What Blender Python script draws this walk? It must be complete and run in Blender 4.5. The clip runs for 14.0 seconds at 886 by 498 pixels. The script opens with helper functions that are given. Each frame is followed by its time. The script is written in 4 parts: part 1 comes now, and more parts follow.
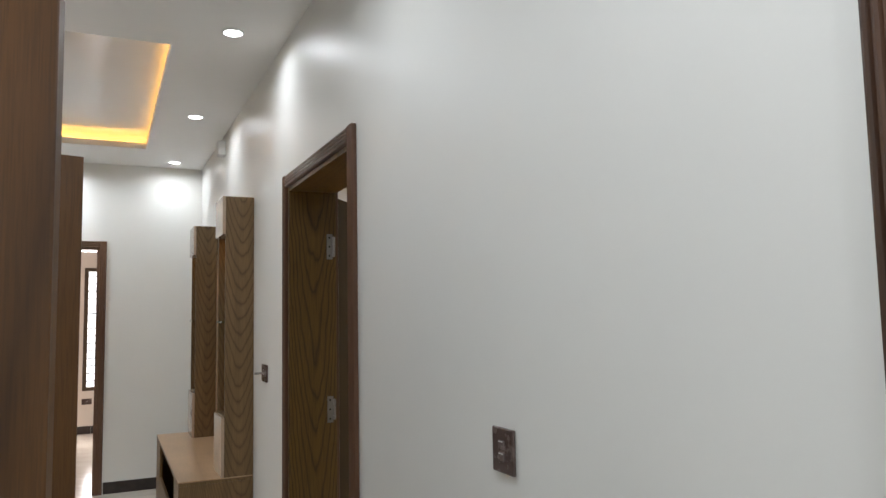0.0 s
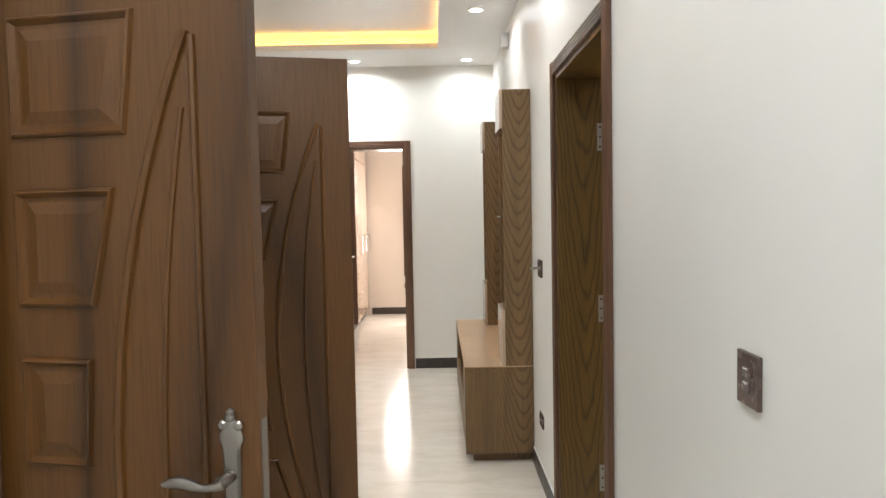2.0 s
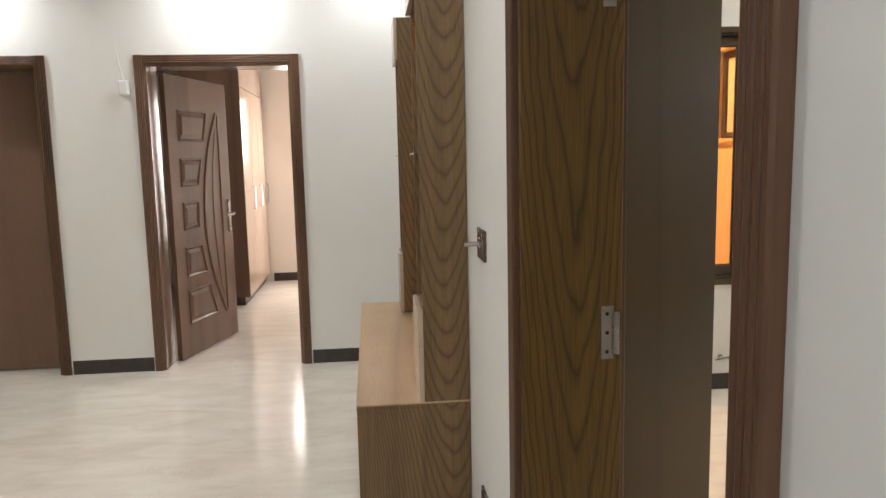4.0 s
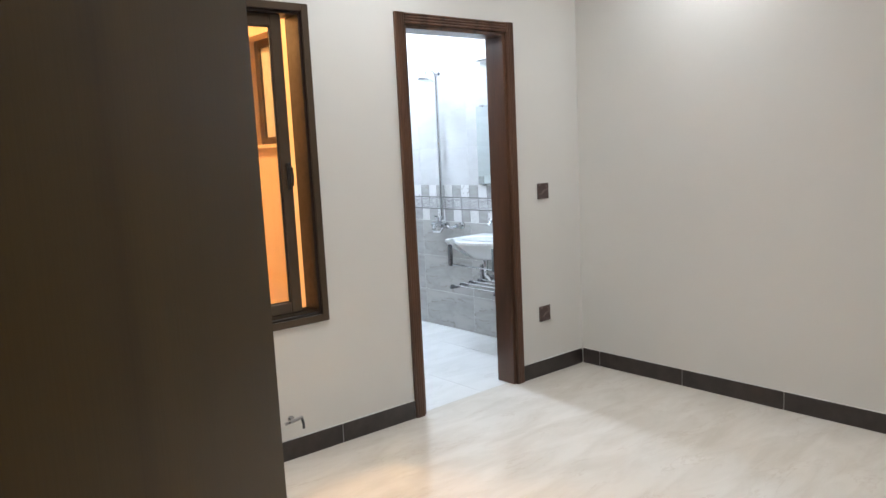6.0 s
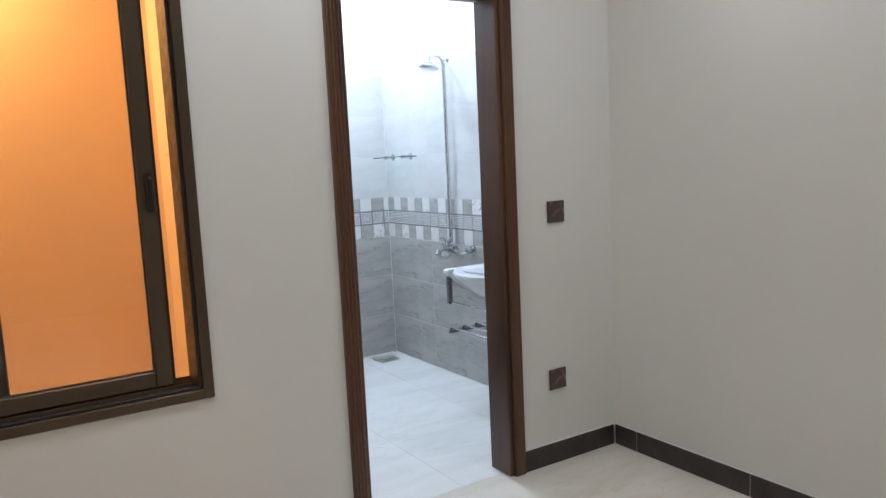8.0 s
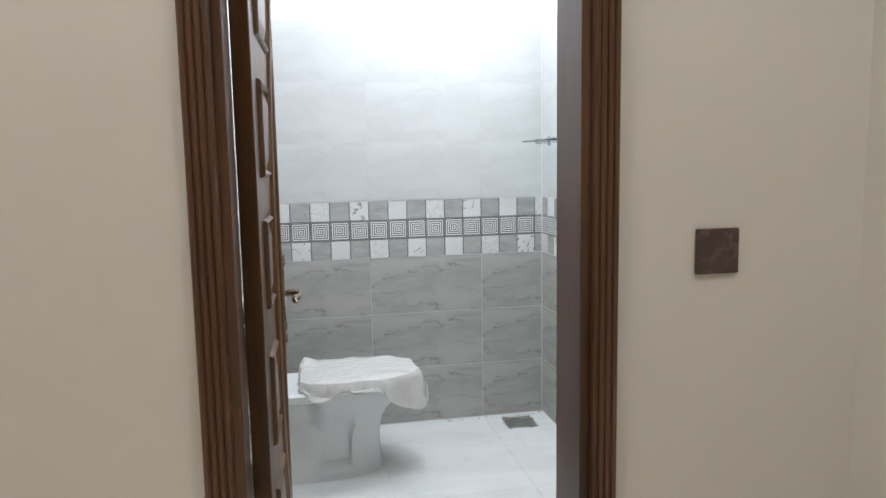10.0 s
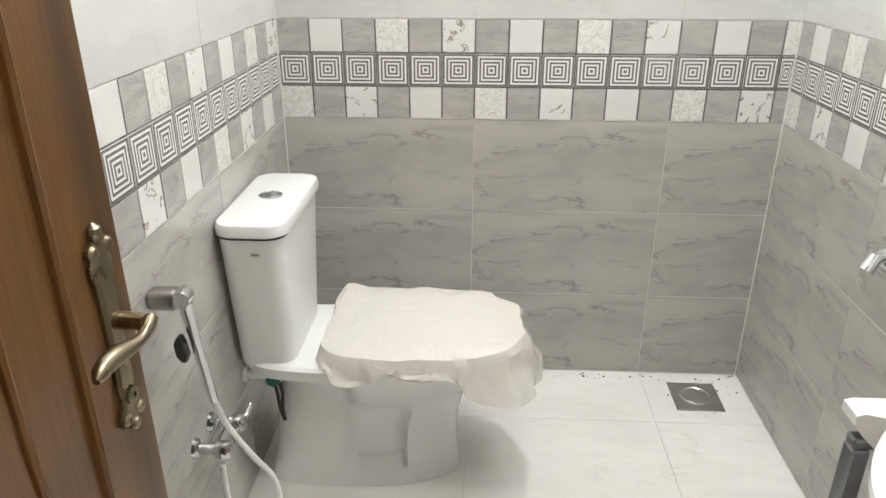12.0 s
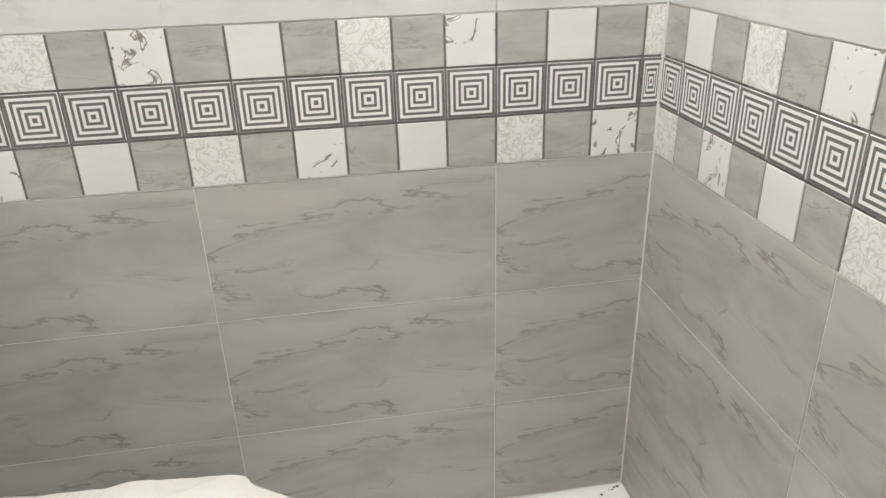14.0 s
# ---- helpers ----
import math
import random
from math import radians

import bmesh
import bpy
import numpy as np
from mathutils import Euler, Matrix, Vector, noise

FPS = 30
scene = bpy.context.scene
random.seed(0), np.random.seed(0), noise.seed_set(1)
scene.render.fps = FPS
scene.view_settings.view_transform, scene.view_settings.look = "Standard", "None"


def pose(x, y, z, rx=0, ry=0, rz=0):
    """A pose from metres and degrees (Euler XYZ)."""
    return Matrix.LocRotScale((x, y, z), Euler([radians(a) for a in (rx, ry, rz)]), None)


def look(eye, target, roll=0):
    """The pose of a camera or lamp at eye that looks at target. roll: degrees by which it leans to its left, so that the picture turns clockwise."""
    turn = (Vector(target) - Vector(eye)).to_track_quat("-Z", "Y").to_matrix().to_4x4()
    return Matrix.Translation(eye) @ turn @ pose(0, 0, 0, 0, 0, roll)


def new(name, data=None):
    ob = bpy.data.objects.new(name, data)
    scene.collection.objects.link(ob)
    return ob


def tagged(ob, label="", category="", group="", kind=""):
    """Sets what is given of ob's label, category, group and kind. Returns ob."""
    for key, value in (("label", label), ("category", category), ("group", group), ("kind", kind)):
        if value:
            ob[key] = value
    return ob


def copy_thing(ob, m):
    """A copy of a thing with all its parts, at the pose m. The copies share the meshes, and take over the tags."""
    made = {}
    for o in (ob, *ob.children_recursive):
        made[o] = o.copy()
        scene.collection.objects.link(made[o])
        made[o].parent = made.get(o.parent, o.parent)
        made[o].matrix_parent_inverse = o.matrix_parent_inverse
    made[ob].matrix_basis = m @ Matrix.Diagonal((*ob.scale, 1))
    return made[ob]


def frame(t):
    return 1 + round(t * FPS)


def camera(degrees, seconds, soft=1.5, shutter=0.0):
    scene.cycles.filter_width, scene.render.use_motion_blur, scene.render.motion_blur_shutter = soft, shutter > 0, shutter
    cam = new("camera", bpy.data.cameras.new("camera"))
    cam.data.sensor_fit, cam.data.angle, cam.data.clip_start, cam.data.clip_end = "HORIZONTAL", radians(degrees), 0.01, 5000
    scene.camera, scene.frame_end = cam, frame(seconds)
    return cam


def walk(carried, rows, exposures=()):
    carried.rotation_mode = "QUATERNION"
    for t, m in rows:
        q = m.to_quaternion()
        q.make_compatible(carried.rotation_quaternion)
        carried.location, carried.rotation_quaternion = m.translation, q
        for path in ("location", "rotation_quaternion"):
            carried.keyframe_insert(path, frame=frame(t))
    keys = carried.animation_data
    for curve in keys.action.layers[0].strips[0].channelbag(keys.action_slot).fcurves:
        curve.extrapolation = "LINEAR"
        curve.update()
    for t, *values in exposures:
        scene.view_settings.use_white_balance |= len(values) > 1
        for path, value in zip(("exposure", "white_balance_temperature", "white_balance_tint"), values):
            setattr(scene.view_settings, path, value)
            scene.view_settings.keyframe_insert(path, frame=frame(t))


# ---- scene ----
cam = camera(63.5, 14.0)
PATH = [
    (0, (-0.238, 0.341, 1.517), (0.612, 2.143, 1.692), -1.1),
    (0.5, (-0.025, 0.376, 1.524), (0.376, 2.326, 1.714), -0.4),
    (1, (0.003, 0.387, 1.524), (0.169, 2.372, 1.707), -0.5),
    (1.5, (0.005, 0.405, 1.508), (0.062, 2.395, 1.699), -0.6),
    (2, (0.004, 0.47, 1.525), (0.019, 2.468, 1.418), -1.1),
    (2.2, (0.002, 0.54, 1.5), (0.013, 2.53, 1.28), -1.0),
    (4.3, (0.255, 2.47, 1.456), (0.556, 4.43, 1.197), -1.3),
    (4.5, (0.265, 2.612, 1.446), (0.674, 4.553, 1.185), -1.3),
    (5, (0.327, 2.865, 1.434), (1.271, 4.608, 1.166), -2.4),
    (5.5, (0.514, 3.11, 1.431), (1.797, 4.619, 1.151), -2.3),
    (6, (0.759, 3.256, 1.474), (2.045, 4.763, 1.201), -2.8),
    (6.5, (0.965, 3.414, 1.483), (2.253, 4.921, 1.218), -2.9),
    (7, (1.257, 3.528, 1.481), (2.54, 5.037, 1.204), -2.9),
    (7.5, (1.59, 3.651, 1.486), (2.805, 5.215, 1.208), -2.8),
    (8, (1.952, 3.823, 1.443), (3.04, 5.483, 1.199), -2.7),
    (8.5, (2.394, 3.942, 1.432), (3.33, 5.694, 1.197), -2.2),
    (9, (2.765, 4.146, 1.43), (3.515, 5.985, 1.199), -1.7),
    (11.3, (3.638, 5.989, 1.331), (3.655, 7.965, 1.021), 0.0),
    (11.5, (3.651, 6.119, 1.329), (3.627, 8.057, 0.836), 0.2),
    (12, (3.677, 6.385, 1.413), (3.578, 8.215, 0.614), -0.0),
    (12.5, (3.683, 6.523, 1.406), (3.572, 8.356, 0.614), -0.2),
    (13, (3.695, 6.639, 1.405), (3.602, 8.467, 0.598), -0.4),
    (13.5, (3.8, 6.905, 1.396), (3.788, 8.721, 0.558), -1.3),
    (14, (3.924, 7.212, 1.351), (4.203, 9.008, 0.516), -1.7),
]
walk(cam, [(t, look(eye, target, roll)) for t, eye, target, roll in PATH],
     [(0, -0.12, 6250, 10), (0.5, 0.03, 6300, 10), (1.0, 0.16, 6350, 10), (1.5, 0.24, 6400, 10), (2.0, 0.5, 6600, 10), (2.2, 0.52, 6600, 10), (4.3, 0.28, 6500, 10), (4.5, 0.28, 6450, 10), (5, 0.32, 6100, 10), (5.5, 0.36, 5950, 10), (6, 0.2, 5900, 10), (6.5, 0.06, 5900, 10), (7, -0.1, 5850, 10), (7.5, -0.2, 5800, 10),
      (8, -0.22, 5800, 10), (9, -0.32, 5700, 10), (9.3, -0.32, 5800, 10), (11.2, 0.02, 7850, 13), (14, 0.02, 7850, 13)])

# ---- world and light ----
world = bpy.data.worlds.new("world")
scene.world = world
world.use_nodes = True
wn = world.node_tree.nodes
sky = wn.new("ShaderNodeTexSky")
sky.sky_type, sky.sun_disc, sky.sun_elevation, sky.sun_rotation = "NISHITA", False, radians(48), radians(150)
world.node_tree.links.new(sky.outputs[0], wn["Background"].inputs[0])
wn["Background"].inputs[1].default_value = 0.12
sun = new("sun", bpy.data.lights.new("sun", "SUN"))
sun.data.energy, sun.data.angle, sun.data.color = 2.5, radians(0.5), (1, 0.95, 0.88)
sun.matrix_basis = look((0, 30, 30), (-3, 12, 0))

COOL, NEUTRAL, BATH, AMBER = (0.93, 0.97, 1.0), (1.0, 0.985, 0.95), (0.78, 0.88, 1.0), (1.0, 0.52, 0.16)


def area(name, at, size, power, colour, size_y=None, aim=(0, 0, -1), spread=180):
    d = bpy.data.lights.new(name, "AREA")
    d.shape, d.size, d.energy, d.color, d.spread = ("RECTANGLE" if size_y else "DISK"), size, power, colour, radians(spread)
    if size_y:
        d.size_y = size_y
    ob = new(name, d)
    ob.matrix_basis = look(at, tuple(Vector(at) + Vector(aim)))
    return ob


CEIL = 2.9
# the last two hall lamps are out of view, added to brighten its near end
HALL_LAMPS = [(0.3, 3.84), (0.3, 5.46), (0.3, 7.08), (-0.72, 3.84), (-0.72, 7.08), (-2.4, 3.84), (-2.4, 7.08), (0.0, 2.2), (-0.1, 0.75), (-0.1, -0.7)]
BED_LAMPS = [(1.5, 5.5), (2.9, 5.75), (4.2, 5.3), (4.2, 3.3), (1.9, 2.6)]
BATH_LAMPS = [(3.98, 7.3), (3.98, 8.15)]
for x, y in HALL_LAMPS:
    area("downlight_beam", (x, y, CEIL - 0.012), 0.08, (3.4 if x > 0.2 else 10.0) if y > 3 else 6.4 if y > 2 else 13.0, COOL, spread=160)
for x, y in BED_LAMPS:
    area("downlight_beam", (x, y, CEIL - 0.012), 0.08, 8, NEUTRAL, spread=150)
for x, y in BATH_LAMPS:
    area("downlight_beam", (x, y, CEIL - 0.012), 0.1, 19 if y < 7.5 else 32, BATH, spread=175)
area("lightwell_lamp_beam", (1.8, 7.55, 2.85), 0.2, 52, (1.0, 0.58, 0.22))
area("far_window_daylight", (-0.2, 11.0, 1.4), 1.2, 55, (1.0, 0.9, 0.86), 1.6, aim=(-0.2, -1, -0.15))


# ---- materials ----
def node_mat(name, rough=0.5, metal=0.0):
    m = bpy.data.materials.new(name)
    m.use_nodes = True
    nt = m.node_tree
    b = nt.nodes["Principled BSDF"]
    b.inputs["Roughness"].default_value, b.inputs["Metallic"].default_value = rough, metal
    return m, nt, b


def add(nt, kind, **values):
    n = nt.nodes.new(kind)
    for k, v in values.items():
        n.inputs[k.replace("_", " ")].default_value = v
    return n


def coords(nt, scale=(1, 1, 1), turn=(0, 0, 0), shuffle=False, uv=False):
    tc = nt.nodes.new("ShaderNodeTexCoord")
    mp = nt.nodes.new("ShaderNodeMapping")
    mp.inputs["Scale"].default_value, mp.inputs["Rotation"].default_value = scale, turn
    nt.links.new(tc.outputs["UV" if uv else "Object"], mp.inputs["Vector"])
    if shuffle:
        info = nt.nodes.new("ShaderNodeObjectInfo")
        mul = nt.nodes.new("ShaderNodeMath")
        mul.operation = "MULTIPLY"
        mul.inputs[1].default_value = 37.0
        nt.links.new(info.outputs["Random"], mul.inputs[0])
        nt.links.new(mul.outputs[0], mp.inputs["Location"])
    return mp.outputs[0]


def ramp(nt, source, stops):
    r = nt.nodes.new("ShaderNodeValToRGB")
    while len(r.color_ramp.elements) < len(stops):
        r.color_ramp.elements.new(0.5)
    for e, (p, c) in zip(r.color_ramp.elements, stops):
        e.position, e.color = p, (*c, 1)
    nt.links.new(source, r.inputs[0])
    return r.outputs[0]


def mix(nt, fac, a, b, mode="MIX"):
    n = nt.nodes.new("ShaderNodeMixRGB")
    n.blend_type = mode
    for s, v in zip(n.inputs, (fac, a, b)):
        if isinstance(v, bpy.types.NodeSocket):
            nt.links.new(v, s)
        else:
            s.default_value = v if isinstance(v, (int, float)) else (*v, 1)
    return n.outputs[0]


def bump(nt, b, height, strength, distance=0.002):
    n = add(nt, "ShaderNodeBump", Strength=strength, Distance=distance)
    nt.links.new(height, n.inputs["Height"])
    nt.links.new(n.outputs[0], b.inputs["Normal"])


def noise_tex(nt, vec, scale, detail=4.0, rough=0.55, distortion=0.0):
    n = add(nt, "ShaderNodeTexNoise", Scale=scale, Detail=detail, Roughness=rough, Distortion=distortion)
    nt.links.new(vec, n.inputs["Vector"])
    return n.outputs["Fac"]


def paint(name, colour, rough=0.35, relief=0.12):
    m, nt, b = node_mat(name, rough)
    v = coords(nt)
    big = noise_tex(nt, v, 1.3, 3)
    c0 = tuple(x * 0.965 for x in colour)
    nt.links.new(ramp(nt, big, [(0.3, c0), (0.7, colour)]), b.inputs["Base Color"])
    bump(nt, b, noise_tex(nt, v, 55, 3), relief, 0.0015)
    return m


def wood(name, dark, light, rough=0.35, rings=9.0, axis="Z", stretch=0.07, fine=0.5, shuffle=False):
    """Grain along one axis, with cathedral figure and fine pores."""
    m, nt, b = node_mat(name, rough)
    s = [1.0, 1.0, 1.0]
    s["XYZ".index(axis)] = stretch
    v = coords(nt, s, shuffle=shuffle)
    figure = noise_tex(nt, v, rings * 0.55, 2, 0.4, 0.3)
    mul = nt.nodes.new("ShaderNodeMath")
    mul.operation = "MULTIPLY"
    mul.inputs[1].default_value = rings
    nt.links.new(figure, mul.inputs[0])
    fr = nt.nodes.new("ShaderNodeMath")
    fr.operation = "PINGPONG"
    fr.inputs[1].default_value = 0.5
    nt.links.new(mul.outputs[0], fr.inputs[0])
    mid = tuple((p + q) / 2 for p, q in zip(dark, light))
    base = ramp(nt, fr.outputs[0], [(0.0, dark), (0.13, mid), (0.3, light)])
    s2 = [90.0, 90.0, 90.0]
    s2["XYZ".index(axis)] = 3.0
    pores = noise_tex(nt, coords(nt, s2, shuffle=shuffle), 2.2, 3, 0.6)
    pc = ramp(nt, pores, [(0.36, (0.45,) * 3), (0.56, (1, 1, 1))])
    col = mix(nt, fine, base, pc, "MULTIPLY")
    blot = ramp(nt, noise_tex(nt, coords(nt), 1.7, 3), [(0.3, (0.8,) * 3), (0.7, (1.05,) * 3)])
    nt.links.new(mix(nt, 0.7, col, blot, "MULTIPLY"), b.inputs["Base Color"])
    bump(nt, b, pores, 0.12, 0.001)
    return m


def arched_wood(name, dark, light, centre, rough=0.4, density=11.0, spread=0.05, wander=1.6, fine=0.45):
    """Crown-cut veneer: nested arches that run down the board, among straight pores."""
    m, nt, b = node_mat(name, rough)
    v = coords(nt)
    sep = nt.nodes.new("ShaderNodeSeparateXYZ")
    nt.links.new(v, sep.inputs[0])

    def calc(op, a, bb):
        n = nt.nodes.new("ShaderNodeMath")
        n.operation = op
        for s, q in zip(n.inputs, (a, bb)):
            if isinstance(q, (int, float)):
                s.default_value = q
            else:
                nt.links.new(q, s)
        return n.outputs[0]

    sway = calc("MULTIPLY", calc("SUBTRACT", noise_tex(nt, coords(nt, (0.3, 0.3, 1.0)), 1.6, 2), 0.5), spread * 1.6)
    off = calc("DIVIDE", calc("SUBTRACT", calc("ADD", sep.outputs[0], sway), centre), spread)
    arch = calc("MULTIPLY", calc("POWER", calc("ABSOLUTE", off, 0), 1.7), 0.9)
    f = calc("SUBTRACT", calc("MULTIPLY", sep.outputs[2], density), arch)
    f = calc("ADD", f, calc("MULTIPLY", noise_tex(nt, coords(nt, (9, 9, 2.2)), 1.0, 3, 0.55), wander))
    fr = calc("PINGPONG", f, 0.5)
    mid = tuple(p * 0.4 + q * 0.6 for p, q in zip(dark, light))
    base = ramp(nt, fr, [(0.0, dark), (0.1, mid), (0.26, light), (0.5, light)])
    pores = noise_tex(nt, coords(nt, (110, 110, 3.0)), 2.2, 3, 0.6)
    col = mix(nt, fine, base, ramp(nt, pores, [(0.36, (0.42,) * 3), (0.56, (1, 1, 1))]), "MULTIPLY")
    streak = ramp(nt, noise_tex(nt, coords(nt, (14, 14, 0.6)), 1.4, 3), [(0.3, (0.72,) * 3), (0.7, (1.08,) * 3)])
    nt.links.new(mix(nt, 0.8, col, streak, "MULTIPLY"), b.inputs["Base Color"])
    bump(nt, b, pores, 0.12, 0.001)
    return m


def marble(name, base, cloud, vein, rough, scale=1.0, amount=0.7, turn=0.25, shuffle=False, axes="XZ"):
    """Polished marble print: soft clouds with thin slanting veins."""
    m, nt, b = node_mat(name, rough)
    sc = (1.0, 1.0, 3.4) if axes == "XZ" else (1.0, 3.0, 1.0)
    rot = (0, turn, 0) if axes == "XZ" else (0, 0, turn)
    v = coords(nt, tuple(q * scale for q in sc), rot, shuffle)
    clouds = ramp(nt, noise_tex(nt, v, 2.2, 5, 0.6, 0.6), [(0.32, cloud), (0.62, base)])
    n = noise_tex(nt, v, 2.3, 6, 0.6, 0.45)
    lines = ramp(nt, n, [(0.487, (0, 0, 0)), (0.499, (1, 1, 1)), (0.503, (1, 1, 1)), (0.525, (0, 0, 0))])
    gate = ramp(nt, noise_tex(nt, v, 2.6, 2), [(0.45, (0, 0, 0)), (0.62, (amount,) * 3)])
    fac = mix(nt, 1.0, lines, gate, "MULTIPLY")
    nt.links.new(mix(nt, fac, clouds, vein), b.inputs["Base Color"])
    return m


def plain(name, colour, rough=0.4, metal=0.0, spots=0.06):
    m, nt, b = node_mat(name, rough, metal)
    f = noise_tex(nt, coords(nt), 14, 4)
    nt.links.new(ramp(nt, f, [(0.3, tuple(c * (1 - spots * 2) for c in colour)), (0.7, colour)]), b.inputs["Base Color"])
    nt.links.new(ramp(nt, noise_tex(nt, coords(nt), 30, 3), [(0.3, (rough * 0.8,) * 3), (0.7, (min(1, rough * 1.25),) * 3)]), b.inputs["Roughness"])
    return m


def glow(name, colour, strength):
    m, nt, b = node_mat(name)
    b.inputs["Emission Color"].default_value, b.inputs["Emission Strength"].default_value = (*colour, 1), strength
    return m


WALL = paint("white_silk_paint", (0.80, 0.79, 0.755), 0.42)
WALL.node_tree.nodes["Principled BSDF"].inputs["Specular IOR Level"].default_value = 0.35
BEDWALL = paint("off_white_wall_paint", (0.74, 0.72, 0.675), 0.42)
CEILP = paint("white_ceiling_paint", (0.80, 0.79, 0.77), 0.4, 0.05)
PEACH = paint("peach_exterior_paint", (0.78, 0.6, 0.42), 0.7, 0.4)
BATHP = paint("white_bath_paint", (0.86, 0.86, 0.85), 0.5)
FAROOM = paint("cream_room_paint", (0.82, 0.77, 0.71), 0.4)
TRAY = paint("glossy_tray_laminate", (0.72, 0.69, 0.66), 0.2, 0.0)
OAK = arched_wood("stained_oak_veneer", (0.055, 0.026, 0.0045), (0.142, 0.076, 0.0135), 0.69, 0.35, 5.0, 0.045, 2.4, 0.55)
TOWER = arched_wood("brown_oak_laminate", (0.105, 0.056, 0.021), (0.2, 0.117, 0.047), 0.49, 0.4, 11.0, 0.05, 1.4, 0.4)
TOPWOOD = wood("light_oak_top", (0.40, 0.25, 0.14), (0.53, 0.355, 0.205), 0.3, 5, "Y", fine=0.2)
DOOR = wood("varnished_door_wood", (0.062, 0.025, 0.006), (0.15, 0.064, 0.016), 0.32, 4, fine=0.45)
LEAF = wood("smooth_brown_door", (0.05, 0.027, 0.006), (0.066, 0.038, 0.0085), 0.5, 3, fine=0.12)
LEAF.node_tree.nodes["Principled BSDF"].inputs["Specular IOR Level"].default_value = 0.1
TRIMW = wood("dark_walnut_trim", (0.055, 0.026, 0.014), (0.13, 0.062, 0.034), 0.3, 6, fine=0.3)
FARDOOR = wood("red_brown_door_wood", (0.13, 0.068, 0.042), (0.18, 0.1, 0.064), 0.25, 4, fine=0.15)
CABINET = plain("glossy_beige_laminate", (0.5, 0.38, 0.29), 0.12)
FLOOR = marble("polished_cream_tile", (0.74, 0.69, 0.61), (0.64, 0.585, 0.5), (0.56, 0.48, 0.39), 0.16, 1.1, 0.45, 0.6, axes="XY")
BATHFLOOR = marble("pale_floor_tile", (0.80, 0.79, 0.76), (0.72, 0.71, 0.68), (0.55, 0.53, 0.5), 0.16, 1.0, 0.3, 0.5, axes="XY")
GREYTILE = marble("grey_marble_tile", (0.47, 0.455, 0.425), (0.37, 0.36, 0.335), (0.2, 0.18, 0.16), 0.1, 1.5, 0.7, 0.3)
WHITETILE = marble("white_marble_tile", (0.63, 0.625, 0.61), (0.575, 0.57, 0.555), (0.5, 0.49, 0.47), 0.1, 1.4, 0.4, 0.32)
SQ_GREY = marble("grey_square", (0.46, 0.445, 0.42), (0.36, 0.35, 0.33), (0.2, 0.18, 0.16), 0.12, 3.5, 0.5, 0.3, True)
SQ_WHITE = marble("white_square", (0.74, 0.73, 0.71), (0.7, 0.69, 0.67), (0.62, 0.6, 0.58), 0.12, 2, 0.2, 0.3, True)
BASE = plain("dark_slate_skirting", (0.055, 0.042, 0.036), 0.35, 0, 0.22)
GROUT = plain("pale_grout", (0.72, 0.71, 0.68), 0.8)
DARKLINE = plain("dark_grey_line", (0.16, 0.15, 0.145), 0.3)
CHROME = plain("chrome", (0.62, 0.63, 0.64), 0.08, 1.0, 0.02)
DARKCHROME = plain("dull_chrome", (0.3, 0.31, 0.33), 0.18, 1.0, 0.05)
DRAINSTEEL = plain("worn_steel", (0.58, 0.57, 0.54), 0.38, 1.0, 0.08)
BRASS = plain("antique_brass", (0.3, 0.25, 0.17), 0.3, 1.0, 0.15)
STEEL = plain("brushed_steel", (0.36, 0.34, 0.32), 0.34, 1.0, 0.03)
SWITCH = plain("brown_switch_plate", (0.12, 0.082, 0.072), 0.25, 0.3)
SWKEY = plain("switch_key", (0.17, 0.13, 0.12), 0.25, 0.2)
CERAMIC = plain("white_ceramic", (0.77, 0.785, 0.775), 0.07, 0, 0.01)
ALU = plain("bronze_window_aluminium", (0.09, 0.062, 0.038), 0.35, 0.4)
ALUIN = plain("dark_window_track", (0.03, 0.022, 0.018), 0.4, 0.3)
BLACK = plain("black_rubber", (0.02, 0.02, 0.02), 0.5)
WHITEPL = plain("white_plastic", (0.8, 0.8, 0.78), 0.35)
TEAL = plain("teal_plastic", (0.02, 0.16, 0.15), 0.4)
FROST = plain("frosted_window_glass", (0.75, 0.75, 0.7), 0.25)
LED = glow("white_led", (1, 0.99, 0.97), 14)
STRIP = glow("amber_led_strip", (1.0, 0.5, 0.1), 10)
SKYGLOW = glow("bright_daylight", (1.0, 0.97, 0.95), 2.2)
MIRROR = node_mat("mirror", 0.02, 1.0)[0]
MIRROR.node_tree.nodes["Principled BSDF"].inputs["Base Color"].default_value = (0.82, 0.88, 0.87, 1)


def make_glass(name, tint):
    m, nt, b = node_mat(name, 0.02)
    b.inputs["Base Color"].default_value = (*tint, 1)
    b.inputs["Transmission Weight"].default_value, b.inputs["IOR"].default_value = 1.0, 1.45
    return m


BRONZEGLASS = make_glass("bronze_tinted_glass", (0.93, 0.885, 0.82))
TEALGLASS = make_glass("greenish_shelf_glass", (0.55, 0.85, 0.78))


def make_film():
    """Milky crinkled wrapping film."""
    m, nt, b = node_mat("plastic_film", 0.14)
    v = coords(nt)
    b.inputs["Base Color"].default_value = (0.80, 0.765, 0.715, 1)
    b.inputs["Alpha"].default_value = 0.72
    n = noise_tex(nt, v, 6, 4, 0.5, 1.8)
    ridge = ramp(nt, n, [(0.38, (0, 0, 0)), (0.5, (1, 1, 1)), (0.62, (0, 0, 0))])
    bump(nt, b, ridge, 0.3, 0.005)
    return m


FILM = make_film()


